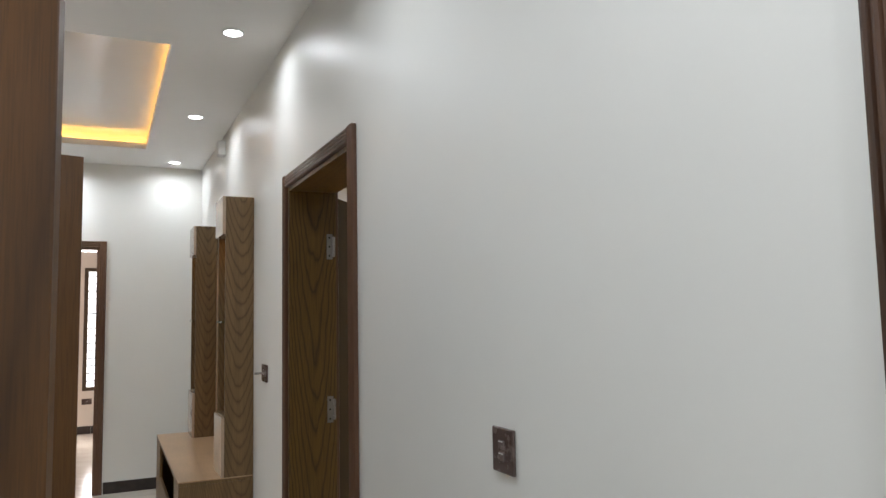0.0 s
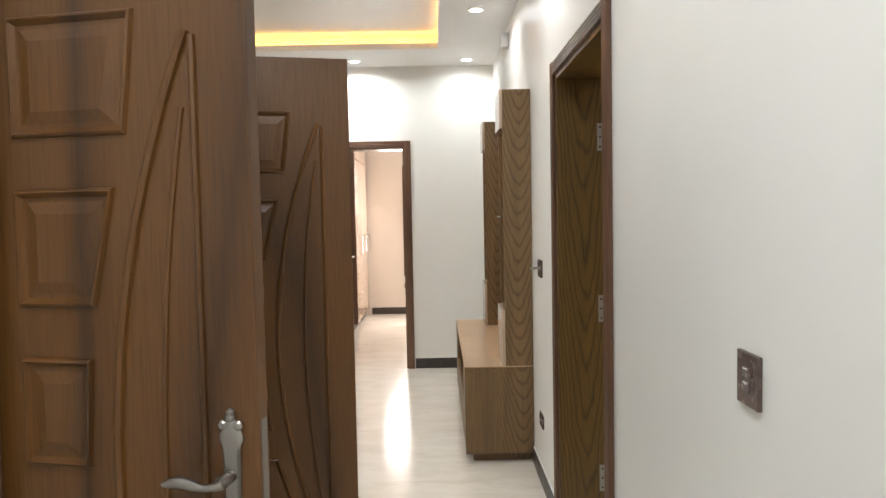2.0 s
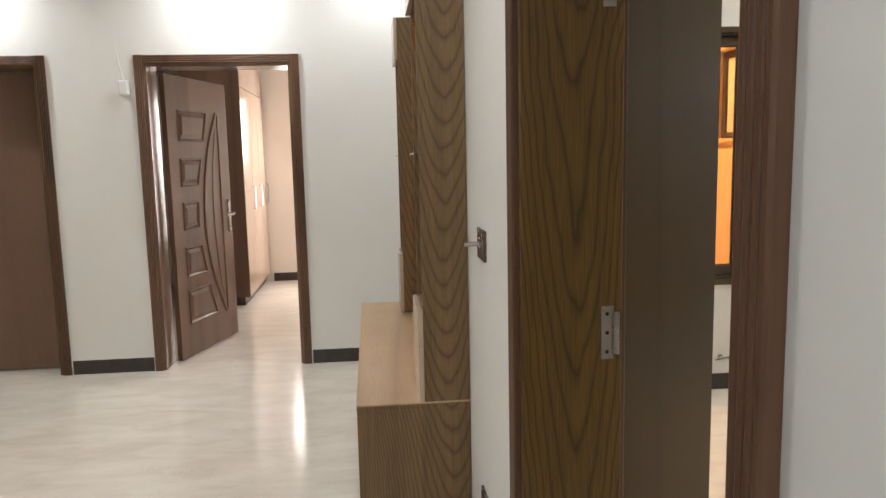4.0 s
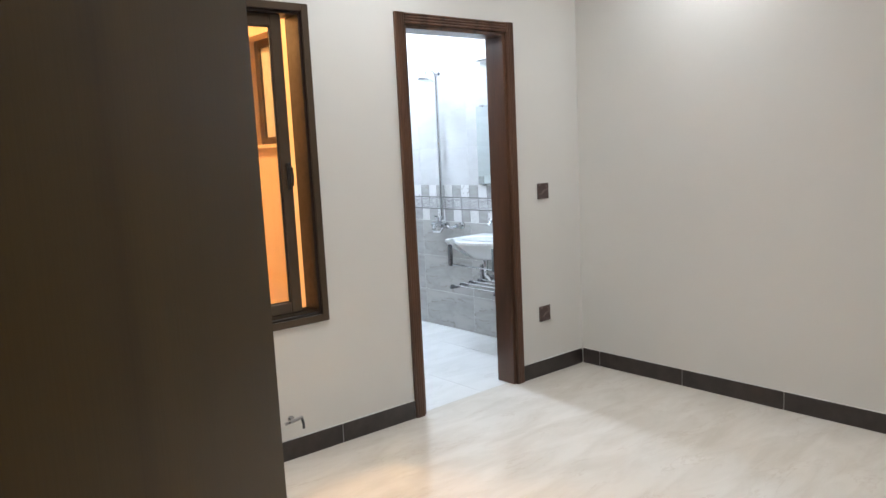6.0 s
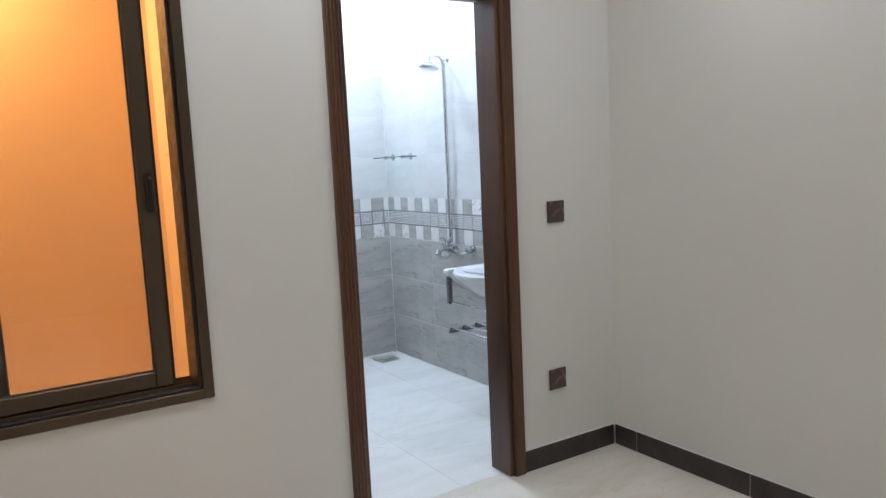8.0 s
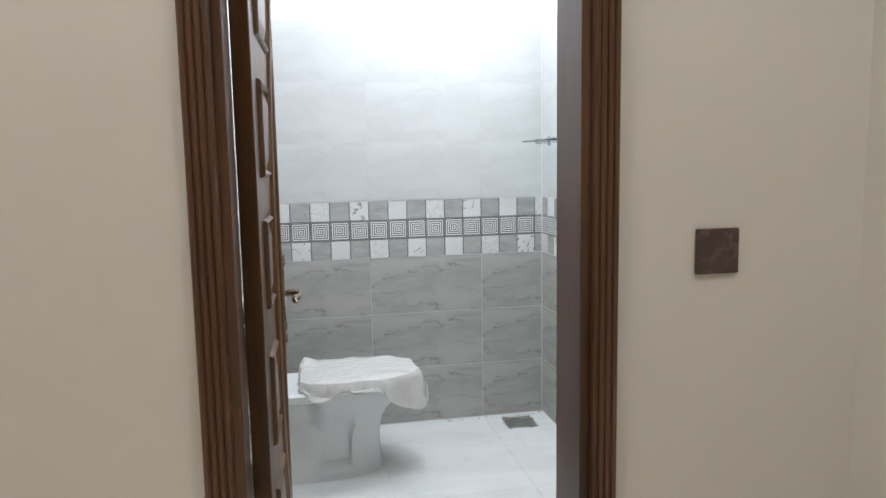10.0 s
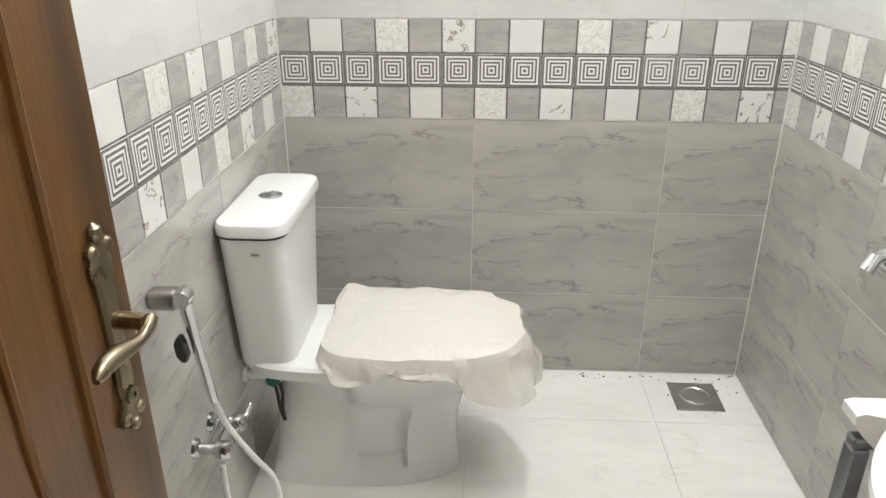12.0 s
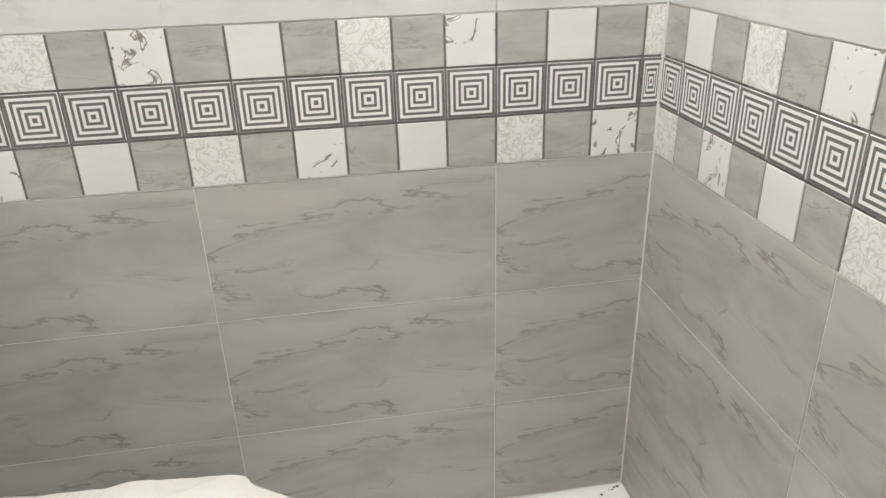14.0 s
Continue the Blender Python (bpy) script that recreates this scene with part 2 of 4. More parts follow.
def make_rings():
    """Printed square: nested square rings in dark grey on white."""
    m, nt, b = node_mat("nested_square_print", 0.12)
    v = coords(nt, uv=True)
    sep = nt.nodes.new("ShaderNodeSeparateXYZ")
    nt.links.new(v, sep.inputs[0])

    def calc(op, a, bb=None):
        n = nt.nodes.new("ShaderNodeMath")
        n.operation = op
        for s, q in zip(n.inputs, (a, bb)):
            if q is None:
                continue
            if isinstance(q, (int, float)):
                s.default_value = q
            else:
                nt.links.new(q, s)
        return n.outputs[0]

    du = calc("ABSOLUTE", calc("SUBTRACT", sep.outputs[0], 0.5))
    dv = calc("ABSOLUTE", calc("SUBTRACT", sep.outputs[1], 0.5))
    f = calc("FRACT", calc("ADD", calc("MULTIPLY", calc("MAXIMUM", du, dv), 9.4), 0.55))
    c = ramp(nt, f, [(0.42, (0.8, 0.79, 0.77)), (0.5, (0.17, 0.16, 0.155)), (0.93, (0.17, 0.16, 0.155)), (1.0, (0.8, 0.79, 0.77))])
    nt.links.new(c, b.inputs["Base Color"])
    return m


def make_floral(name, ground, ink, scale, lo, hi):
    m, nt, b = node_mat(name, 0.15)
    v = coords(nt, shuffle=True)
    n = noise_tex(nt, v, scale, 3, 0.5, 2.2)
    nt.links.new(ramp(nt, n, [(lo - 0.03, ground), (lo, ink), (hi, ink), (hi + 0.03, ground)]), b.inputs["Base Color"])
    return m


SQ_RING = make_rings()
SQ_FLORAL = make_floral("floral_print_square", (0.76, 0.75, 0.72), (0.6, 0.585, 0.555), 34, 0.47, 0.52)


# ---- mesh helpers ----
def bm_new():
    return bmesh.new()


def box(bm, x0, y0, z0, x1, y1, z1, bevel=0.0, segs=1):
    vs = [bm.verts.new((x, y, z)) for x in (x0, x1) for y in (y0, y1) for z in (z0, z1)]
    fs = [bm.faces.new([vs[i] for i in q]) for q in ((0, 1, 3, 2), (4, 6, 7, 5), (0, 4, 5, 1), (2, 3, 7, 6), (0, 2, 6, 4), (1, 5, 7, 3))]
    if bevel:
        es = list({e for f in fs for e in f.edges})
        bmesh.ops.bevel(bm, geom=es, offset=bevel, segments=segs, affect="EDGES", profile=0.5)
    return bm


def loft(bm, rings, close=True, caps=True):
    """Skin between rings of equally many points."""
    rows = [[bm.verts.new(p) for p in r] for r in rings]
    n = len(rows[0])
    for a, b in zip(rows, rows[1:]):
        for i in range(n if close else n - 1):
            j = (i + 1) % n
            bm.faces.new((a[i], a[j], b[j], b[i]))
    if caps:
        bm.faces.new(rows[0][::-1])
        bm.faces.new(rows[-1])
    bmesh.ops.recalc_face_normals(bm, faces=bm.faces)
    return bm


def tube(bm, pts, r, sides=10, radii=None):
    pts = [Vector(p) for p in pts]
    rings, ref = [], None
    for i, p in enumerate(pts):
        d = (pts[min(i + 1, len(pts) - 1)] - pts[max(i - 1, 0)]).normalized()
        ref = ref or (Vector((0, 0, 1)) if abs(d.z) < 0.9 else Vector((1, 0, 0)))
        u = d.cross(ref).normalized()
        w = u.cross(d).normalized()
        ref = w
        q = radii[i] if radii else r
        rings.append([p + q * (math.cos(a) * u + math.sin(a) * w) for a in (k * math.tau / sides for k in range(sides))])
    return loft(bm, rings)


def lathe(bm, profile, m=Matrix(), sides=24):
    """Turn (radius, height) pairs round z, then place by m."""
    return loft(bm, [[m @ Vector((r * math.cos(k * math.tau / sides), r * math.sin(k * math.tau / sides), h)) for k in range(sides)] for r, h in profile])


def prism(bm, poly, m, depth, bevel=0.0):
    """Extrude a plan outline (u, v) by depth along w; m maps (u, v, w) to the world."""
    return loft(bm, [[m @ Vector((u, v, w)) for u, v in poly] for w in (0, depth)])


BASES = {}


def thing(name, at=(0, 0, 0), label="", category="", group="", kind="", local=False):
    e = new(name)
    e.empty_display_size = 0.1
    e.matrix_basis = Matrix.Translation(at)
    BASES[e.name] = Matrix() if local else Matrix.Translation(at).inverted()
    return tagged(e, label, category, group, kind)


def part(name, bm, material, parent=None, label="", smooth=False, parent_is_world=False):
    me = bpy.data.meshes.new(name)
    bm.to_mesh(me)
    bm.free()
    me.materials.append(material)
    if smooth:
        me.shade_smooth()
        me.set_sharp_from_angle(angle=radians(35))
    ob = new(name, me)
    if parent:
        ob.parent = parent
        ob.matrix_parent_inverse = BASES.get(parent.name, Matrix())
    if label:
        ob["label"] = label
    return ob


def structure(name, bm, material, label, category):
    return tagged(part(name, bm, material), label, category, kind="structure")


def wall_along_y(bm, x0, x1, y0, y1, z1, holes=()):
    """holes: (y0, y1, z0, z1), in order along the wall."""
    at = y0
    for h0, h1, b, t in holes:
        box(bm, x0, at, 0, x1, h0, z1)
        if b > 0:
            box(bm, x0, h0, 0, x1, h1, b)
        box(bm, x0, h0, t, x1, h1, z1)
        at = h1
    return box(bm, x0, at, 0, x1, y1, z1)


def wall_along_x(bm, y0, y1, x0, x1, z1, holes=()):
    at = x0
    for h0, h1, b, t in holes:
        box(bm, at, y0, 0, h0, y1, z1)
        if b > 0:
            box(bm, h0, y0, 0, h1, y1, b)
        box(bm, h0, y0, t, h1, y1, z1)
        at = h1
    return box(bm, at, y0, 0, x1, y1, z1)


# ---- large structure ----
HX, BX, FY, WY, BY = 0.565, 0.795, 7.36, 6.262, 6.40      # hall wall, room side of it, far wall, bedroom end wall, its bath side
RX, LX, EY = 4.588, 3.06, 8.57                            # bath side walls and end wall
TOP = 3.15
# floors
structure("floor_hall", box(bm_new(), -4.2, -1.6, -0.12, BX - 0.1, 11.4, 0), FLOOR, "polished cream marble-look tiled hall floor", "floor")
structure("floor_bedroom", box(bm_new(), BX - 0.1, 0.6, -0.12, 4.7, BY - 0.06, 0), FLOOR, "polished cream marble-look tiled bedroom floor", "floor")
structure("ground_lightwell", box(bm_new(), 0.795, BY + 0.001, -0.14, 2.83, 8.6, -0.1), PEACH, "painted floor of a narrow lightwell", "ground")
# walls
structure("wall_hall_east", wall_along_y(bm_new(), HX, BX, -1.6, FY, TOP, [(-0.1, 0.815, 0, 2.15), (2.80, 3.815, 0, 2.15)]), WALL, "white silk-painted hall wall with a deep doorway", "wall")
structure("wall_hall_west", wall_along_y(bm_new(), -1.09, -0.87, -1.6, 3.3, TOP, [(1.85, 3.09, 0, 2.115)]), WALL, "white painted wall with a double doorway", "wall")
structure("wall_hall_south", box(bm_new(), -1.09, -1.8, 0, BX, -1.6, TOP), WALL, "plain white wall closing the hall", "wall")
structure("wall_lounge_south", box(bm_new(), -4.2, 3.1, 0, -1.09, 3.3, TOP), WALL, "plain white lounge wall", "wall")
structure("wall_lounge_west", box(bm_new(), -4.4, 1.2, 0, -4.2, 11.4, TOP), WALL, "plain white lounge side wall", "wall")
structure("wall_lounge_north", wall_along_x(bm_new(), FY, FY + 0.23, -4.2, BX, TOP, [(-2.9, -1.96, 0, 2.15), (-1.29, -0.285, 0, 2.15)]), WALL, "white painted end wall with two doorways", "wall")
# added wall, never in view: shuts daylight out of the entrance opening
structure("wall_porch_closure", wall_along_x(bm_new(), 1.2, 1.4, -4.2, -1.09, TOP), WALL, "unseen plain wall added outside the entrance doors to keep daylight out", "wall")
structure("wall_far_room_north", wall_along_x(bm_new(), 11.1, 11.3, -4.2, 1.2, TOP, [(-0.5, 0.7, 0.56, 2.2)]), FAROOM, "cream wall of the far bedroom with a window", "wall")
structure("wall_far_room_east", box(bm_new(), 1.0, FY + 0.23, 0, 1.2, 11.1, TOP), FAROOM, "plain cream wall of the far bedroom", "wall")
structure("wall_bedroom_north", wall_along_x(bm_new(), WY, BY, BX, 4.73, TOP, [(1.15, 2.575, 0.68, 2.165), (3.15, 3.905, 0, 2.15)]), BEDWALL, "off-white bedroom wall with a window and bath doorway", "wall")
structure("wall_bedroom_east", box(bm_new(), 4.53, 0.6, 0, 4.73, WY, TOP), BEDWALL, "plain off-white bedroom side wall", "wall")
structure("wall_bedroom_south", box(bm_new(), BX, 0.4, 0, 4.73, 0.6, TOP), BEDWALL, "plain off-white bedroom wall", "wall")
structure("wall_bath_west", wall_along_y(bm_new(), 2.83, LX - 0.012, BY, EY + 0.2, TOP, [(7.08, 7.55, 1.56, 2.21)]), PEACH, "peach lightwell wall with a small bathroom window", "wall")
structure("wall_bath_north", box(bm_new(), LX - 0.012, EY + 0.012, 0, 4.8, EY + 0.2, TOP), BATHP, "white bathroom end wall", "wall")
structure("wall_bath_east", box(bm_new(), RX + 0.012, BY, 0, 4.8, EY + 0.012, TOP), BATHP, "white bathroom side wall", "wall")
bm = bm_new()
for x0, y0, x1, y1 in ((LX - 0.008, EY + 0.004, RX + 0.012, EY + 0.008), (RX + 0.004, BY + 0.01, RX + 0.008, EY), (LX - 0.01, BY + 0.01, LX - 0.006, EY)):
    box(bm, x0, y0, 2.092, x1, y1, CEIL - 0.002)
structure("trim_bath_plaster", bm, BATHP, "bright white plaster above the bathroom tiles", "wall")
structure("wall_lightwell_north", box(bm_new(), 0.6, 7.9, -0.1, 2.83, 8.1, 5.0), PEACH, "peach painted lightwell wall", "wall")
structure("wall_lightwell_west", box(bm_new(), 0.58, BY, -0.1, 0.8, 7.9, 5.0), PEACH, "peach painted lightwell side wall", "wall")
# added cover, out of view: stops bluish sky mixing with the warm lamp
structure("ceiling_sky_cover", box(bm_new(), 0.58, BY, 3.16, 2.83, 8.1, 3.3), PEACH, "unseen slab added over the lightwell to keep sky light out", "ceiling")

# ceilings; the lounge has a raised tray
TX0, TX1, TY0, TY1 = -3.4, 0.04, 4.13, 6.62
bm = bm_new()
for q in ((-4.3, -1.7, TX0, 11.4), (TX1, -1.7, HX + 0.1, 11.4), (TX0, -1.7, TX1, TY0), (TX0, TY1, TX1, 11.4)):
    box(bm, q[0], q[1], CEIL, q[2], q[3], CEIL + 0.05)
structure("ceiling_hall", bm, CEILP, "white plasterboard ceiling round a raised tray", "ceiling")
bm = bm_new()
box(bm, TX0 - 0.11, TY0 - 0.11, 3.0, TX1 + 0.11, TY1 + 0.11, 3.05)
structure("ceiling_tray", bm, TRAY, "glossy raised ceiling tray", "ceiling")
bm = bm_new()
for q in ((TX0 - 0.11, TY0 - 0.11, TX0 - 0.09, TY1 + 0.11), (TX1 + 0.09, TY0 - 0.11, TX1 + 0.11, TY1 + 0.11), (TX0 - 0.09, TY0 - 0.11, TX1 + 0.09, TY0 - 0.09), (TX0 - 0.09, TY1 + 0.09, TX1 + 0.09, TY1 + 0.11)):
    box(bm, q[0], q[1], CEIL + 0.05, q[2], q[3], 3.0)
structure("trim_tray_side", bm, CEILP, "white side boards of the ceiling tray", "trim")
strip = thing("led_strip", (TX1, TY1, CEIL + 0.05), "amber LED strip hidden in the ceiling tray's cove", "light strip")
for q in ((TX0 - 0.06, TY0, TX0 - 0.04, TY1), (TX1 + 0.04, TY0, TX1 + 0.06, TY1), (TX0, TY0 - 0.06, TX1, TY0 - 0.04), (TX0, TY1 + 0.04, TX1, TY1 + 0.06)):
    part("strip", box(bm_new(), q[0], q[1], CEIL + 0.051, q[2], q[3], CEIL + 0.06), STRIP, strip)
structure("ceiling_bedroom", box(bm_new(), HX + 0.1, 0.5, CEIL, 4.7, BY - 0.1, CEIL + 0.05), CEILP, "plain white bedroom ceiling", "ceiling")
structure("ceiling_bath", box(bm_new(), LX - 0.1, BY - 0.1, CEIL, 4.7, EY + 0.1, CEIL + 0.05), BATHP, "plain white bathroom ceiling", "ceiling")


# ---- doors ----
def ribbed(bm, axis, a, b, u0, u1, face, side, wall):
    """A moulded architrave strip from a to b along axis ('z' or the wall's run), u0..u1 wide, standing out on one side of the wall.
    wall: 'x' for a wall of constant x. Four half-round ribs."""
    n = 4
    prof = [(u0, 0.0)]
    w = (u1 - u0) / n
    for i in range(n):
        for k in range(5):
            ang = math.pi * (0.12 + 0.76 * k / 4)
            prof.append((u0 + w * (i + 0.5) - math.cos(ang) * w * 0.5, 0.012 + math.sin(ang) * 0.009))
    prof.append((u1, 0.0))
    rings = []
    for s in (a, b):
        ring = []
        for u, d in prof:
            f = face + side * d
            if axis == "z":
                ring.append((f, u, s) if wall == "x" else (u, f, s))
            else:
                ring.append((f, s, u) if wall == "x" else (s, f, u))
        rings.append(ring)
    return loft(bm, rings)


def door_frame(name, wall, f0, f1, u0, u1, top, label, trim=TRIMW, lining=OAK, width=0.058, sides=(-1, 1)):
    """Lining and architraves of a doorway: faces f0 < f1 of the wall, opening u0..u1 along it."""
    mid = (u0 + u1) / 2
    at = ((f0 + f1) / 2, mid, 0) if wall == "x" else (mid, (f0 + f1) / 2, 0)
    d = thing(name, at, label, "door frame", kind="structure")
    t = 0.03

    def slab(ua, ub, z0, z1):
        return box(bm_new(), f0 - 0.003, ua, z0, f1 + 0.003, ub, z1, 0.002) if wall == "x" else box(bm_new(), ua, f0 - 0.003, z0, ub, f1 + 0.003, z1, 0.002)

    part("jamb", slab(u0 + 0.001, u0 + t, 0, top - 0.001), lining, d)
    part("jamb", slab(u1 - t, u1 - 0.001, 0, top - 0.001), lining, d)
    part("head", slab(u0 + t, u1 - t, top - t, top - 0.001), lining, d)
    for s in sides:
        face = f0 - 0.0005 if s < 0 else f1 + 0.0005
        part("architrave", ribbed(bm_new(), "z", 0, top + width - 0.01, u0 + 0.01 - width, u0 + 0.01, face, s, wall), trim, d)
        part("architrave", ribbed(bm_new(), "z", 0, top + width - 0.01, u1 - 0.01, u1 - 0.01 + width, face, s, wall), trim, d)
        part("architrave", ribbed(bm_new(), "run", u0 + 0.01, u1 - 0.01, top - 0.01, top - 0.01 + width, face, s, wall), trim, d)
    return d


def ring_panel(bm, quad, y, out, w=0.022, h=0.011):
    """A moulded frame round a quad (u, v corners) with a raised field; y: the face, out: the way it stands out."""
    cx, cz = sum(p[0] for p in quad) / 4, sum(p[1] for p in quad) / 4
    hw = max(abs(p[0] - cx) for p in quad)

    def inset(d):
        return [(cx + (u - cx) * (1 - d / max(abs(u - cx), 0.03)), cz + (v - cz) * (1 - d / max(abs(v - cz), 0.03))) for u, v in quad]

    steps = [(0, -0.001), (0.004, h * 0.75), (w * 0.45, h), (w * 0.8, h * 0.35), (w, -0.0005), (w + 0.008, 0.0005), (w + 0.03, h * 0.7), (w + 0.034, h * 0.7)]
    return loft(bm, [[(u, y + out * e, v) for u, v in inset(d)] for d, e in steps])


def strip_path(bm, pts, y, out, w=0.02, h=0.012):
    """A half-round moulding that follows pts (u, v) on a leaf's face."""
    rings = []
    for i, (u, v) in enumerate(pts):
        a, b = pts[max(i - 1, 0)], pts[min(i + 1, len(pts) - 1)]
        d = Vector((b[0] - a[0], b[1] - a[1])).normalized()
        nx, nz = -d.y, d.x
        rings.append([(u + nx * w * k, y + out * e, v + nz * w * k) for k, e in ((-0.5, -0.001), (-0.4, h * 0.7), (0, h), (0.4, h * 0.7), (0.5, -0.001))])
    return loft(bm, rings)


def panel_leaf(parent, width, height, m, material, faces=(-1, 1), handle_mat=None, handle_z=1.02, fat=1.0, rows=((0.093, 0.108), (0.2455, 0.107), (0.398, 0.1), (0.55, 0.105), (0.705, 0.125))):
    """A moulded leaf: hinge at u=0, free edge at u=width, y thickness 0.04. Five fielded panels beside a bowed moulding."""
    def bake(bm):
        bmesh.ops.transform(bm, matrix=m, verts=bm.verts)
        bmesh.ops.recalc_face_normals(bm, faces=bm.faces)
        return bm

    leaf = part("leaf", bake(box(bm_new(), 0, -0.02, 0.008, width, 0.02, height, 0.003, 2)), material, parent)
    bow = lambda z: width * (0.80 - 0.30 * (1 - ((z / height - 0.5) / 0.39) ** 2))
    for s in faces:
        y = 0.02 * s
        for top, tall in rows:
            z1, z0 = height * (1 - top), height * (1 - top - tall)
            u0, r1, r0 = width * 0.15, bow(z1) - 0.1 * width, bow(z0) - 0.1 * width
            r1, r0 = min(r1, width * 0.62), min(r0, width * 0.62)
            part("panel", bake(ring_panel(bm_new(), [(u0, z0), (r0, z0), (r1, z1), (u0, z1)], y, s, 0.018 * fat)), material, leaf)
        zs = [height * (0.115 + 0.77 * k / 24) for k in range(25)]
        part("moulding", bake(strip_path(bm_new(), [(bow(z), z) for z in zs], y, s, 0.02 * fat)), material, leaf)
        zs = [height * (0.18 + 0.64 * k / 16) for k in range(17)]
        part("moulding", bake(strip_path(bm_new(), [((bow(z) + width * 0.8) / 2 + 0.012, z) for z in zs], y, s, 0.012 * fat, 0.006)), material, leaf)
        part("moulding", bake(strip_path(bm_new(), [(width * 0.815, height * (0.12 + 0.76 * k / 4)) for k in range(5)], y, s, 0.014 * fat, 0.009)), material, leaf)
        if handle_mat:
            u = width - 0.052
            hd = part("handle_plate", bake(handle_plate(u, y, s, handle_z)), handle_mat, leaf, "ornate lever handle plate", True)
            part("lever", bake(handle_lever(u, y, s, handle_z)), handle_mat, hd, smooth=True)
            bm2 = bm_new()
            lathe(bm2, [(0.012, 0), (0.012, 0.006), (0.004, 0.008), (0.004, 0.0)], Matrix.Translation((u, y + s * 0.006, handle_z - 0.085)) @ Matrix.Rotation(-s * math.pi / 2, 4, "X"), 12)
            part("keyhole", bake(bm2), BRASS, hd, smooth=True)
    part("lock_plate", bake(box(bm_new(), width, -0.011, handle_z - 0.12, width + 0.0015, 0.011, handle_z + 0.12)), STEEL, leaf, "steel lock plate")
    return leaf


def handle_plate(u, y, s, z):
    outline = []
    for k in range(25):
        t = k / 24
        v = -0.125 + 0.25 * t
        w = 0.021 - 0.005 * math.sin(math.pi * t) + (0.005 * math.sin(10 * math.pi * t) if t < 0.2 or t > 0.8 else 0)
        if t < 0.04 or t > 0.96:
            w = 0.006
        outline.append((w, v))
    bm = bm_new()
    rings = []
    for sc, e in ((1.0, 0.0), (1.0, 0.005), (0.72, 0.009)):
        pts = [(u + w * sc, y + s * e, z + v * (1 if sc == 1 else 0.94)) for w, v in outline] + [(u - w * sc, y + s * e, z + v * (1 if sc == 1 else 0.94)) for w, v in outline[::-1]]
        rings.append(pts)
    loft(bm, rings)
    lathe(bm, [(0.001, 0.0), (0.009, 0.004), (0.009, 0.012), (0.001, 0.018)], Matrix.Translation((u, y + s * 0.004, z + 0.125)), 10)
    for v in (-1, 1):
        for du, dv in ((-0.015, 0.112), (0.0, 0.126), (0.015, 0.112)):
            lathe(bm, [(0.001, 0.0), (0.009, 0.001), (0.0095, 0.008), (0.006, 0.012), (0.001, 0.013)], Matrix.Translation((u + du, y, z + v * dv)) @ Matrix.Rotation(-s * math.pi / 2, 4, "X"), 10)
    return bm


def handle_lever(u, y, s, z):
    bm = bm_new()
    tube(bm, [(u, y + s * 0.004, z + 0.02), (u, y + s * 0.035, z + 0.02), (u - 0.004, y + s * 0.048, z + 0.02)], 0.011, 12)
    pts = [(u + 0.006 - 0.12 * t, y + s * (0.048 + 0.004 * math.sin(t * 6)), z + 0.02 - 0.008 * math.sin(t * math.pi * 0.5) - 0.004 * math.sin(t * math.pi * 2)) for t in [k / 11 for k in range(12)]]
    tube(bm, pts, 0.01, 12, [0.010, 0.009, 0.0075, 0.007, 0.0075, 0.009, 0.0105, 0.0115, 0.0115, 0.0105, 0.009, 0.004])
    return bm


def leaf_pose(hinge, free):
    """Maps a leaf's u to the line from hinge to free edge."""
    d = Vector((free[0] - hinge[0], free[1] - hinge[1], 0)).normalized()
    return Matrix.Translation((*hinge, 0)) @ Matrix.Rotation(math.atan2(d.y, d.x), 4, "Z")


entrance = door_frame("door_1", "x", -1.09, -0.87, 1.85, 3.09, 2.115, "dark walnut entrance frame with two moulded leaves standing open", width=0.055, sides=(1,))
panel_leaf(entrance, 0.565, 2.095, leaf_pose((-0.872, 1.872), (-0.32, 1.757)), DOOR, handle_mat=STEEL, handle_z=1.035)
panel_leaf(entrance, 0.56, 2.095, leaf_pose((-0.868, 3.058), (-0.322, 3.188)), DOOR, handle_mat=None)
bedroom_door = door_frame("door_2", "x", HX, BX, 2.80, 3.815, 2.15, "oak-lined bedroom doorway with a smooth brown leaf standing open", lining=OAK)
side_door = door_frame("door_3", "x", HX, BX, -0.1, 0.815, 2.15, "closed dark wooden door in the hall wall", sides=(-1,))
part("leaf", box(bm_new(), BX - 0.06, -0.069, 0.006, BX - 0.02, 0.784, 2.1, 0.003), LEAF, side_door)
far_door = door_frame("door_4", "y", FY, FY + 0.23, -1.29, -0.285, 2.15, "red-brown doorway with a moulded leaf standing half open", trim=FARDOOR, lining=FARDOOR)
panel_leaf(far_door, 0.9, 2.1, leaf_pose((-1.22, FY + 0.2), (-0.965, FY + 1.08)), FARDOOR, handle_mat=STEEL, fat=1.2, rows=((0.115, 0.11), (0.285, 0.1), (0.44, 0.1), (0.6, 0.11), (0.755, 0.125)))
side_room = door_frame("door_5", "y", FY, FY + 0.23, -2.9, -1.96, 2.15, "closed brown door in the lounge's end wall", sides=(-1,))
part("leaf", box(bm_new(), -2.87, FY + 0.17, 0.006, -1.99, FY + 0.21, 2.11, 0.003), FARDOOR, side_room)
bath_door = door_frame("door_6", "y", WY, BY, 3.15, 3.905, 2.15, "dark walnut bathroom doorway with its moulded leaf open inwards", lining=TRIMW)
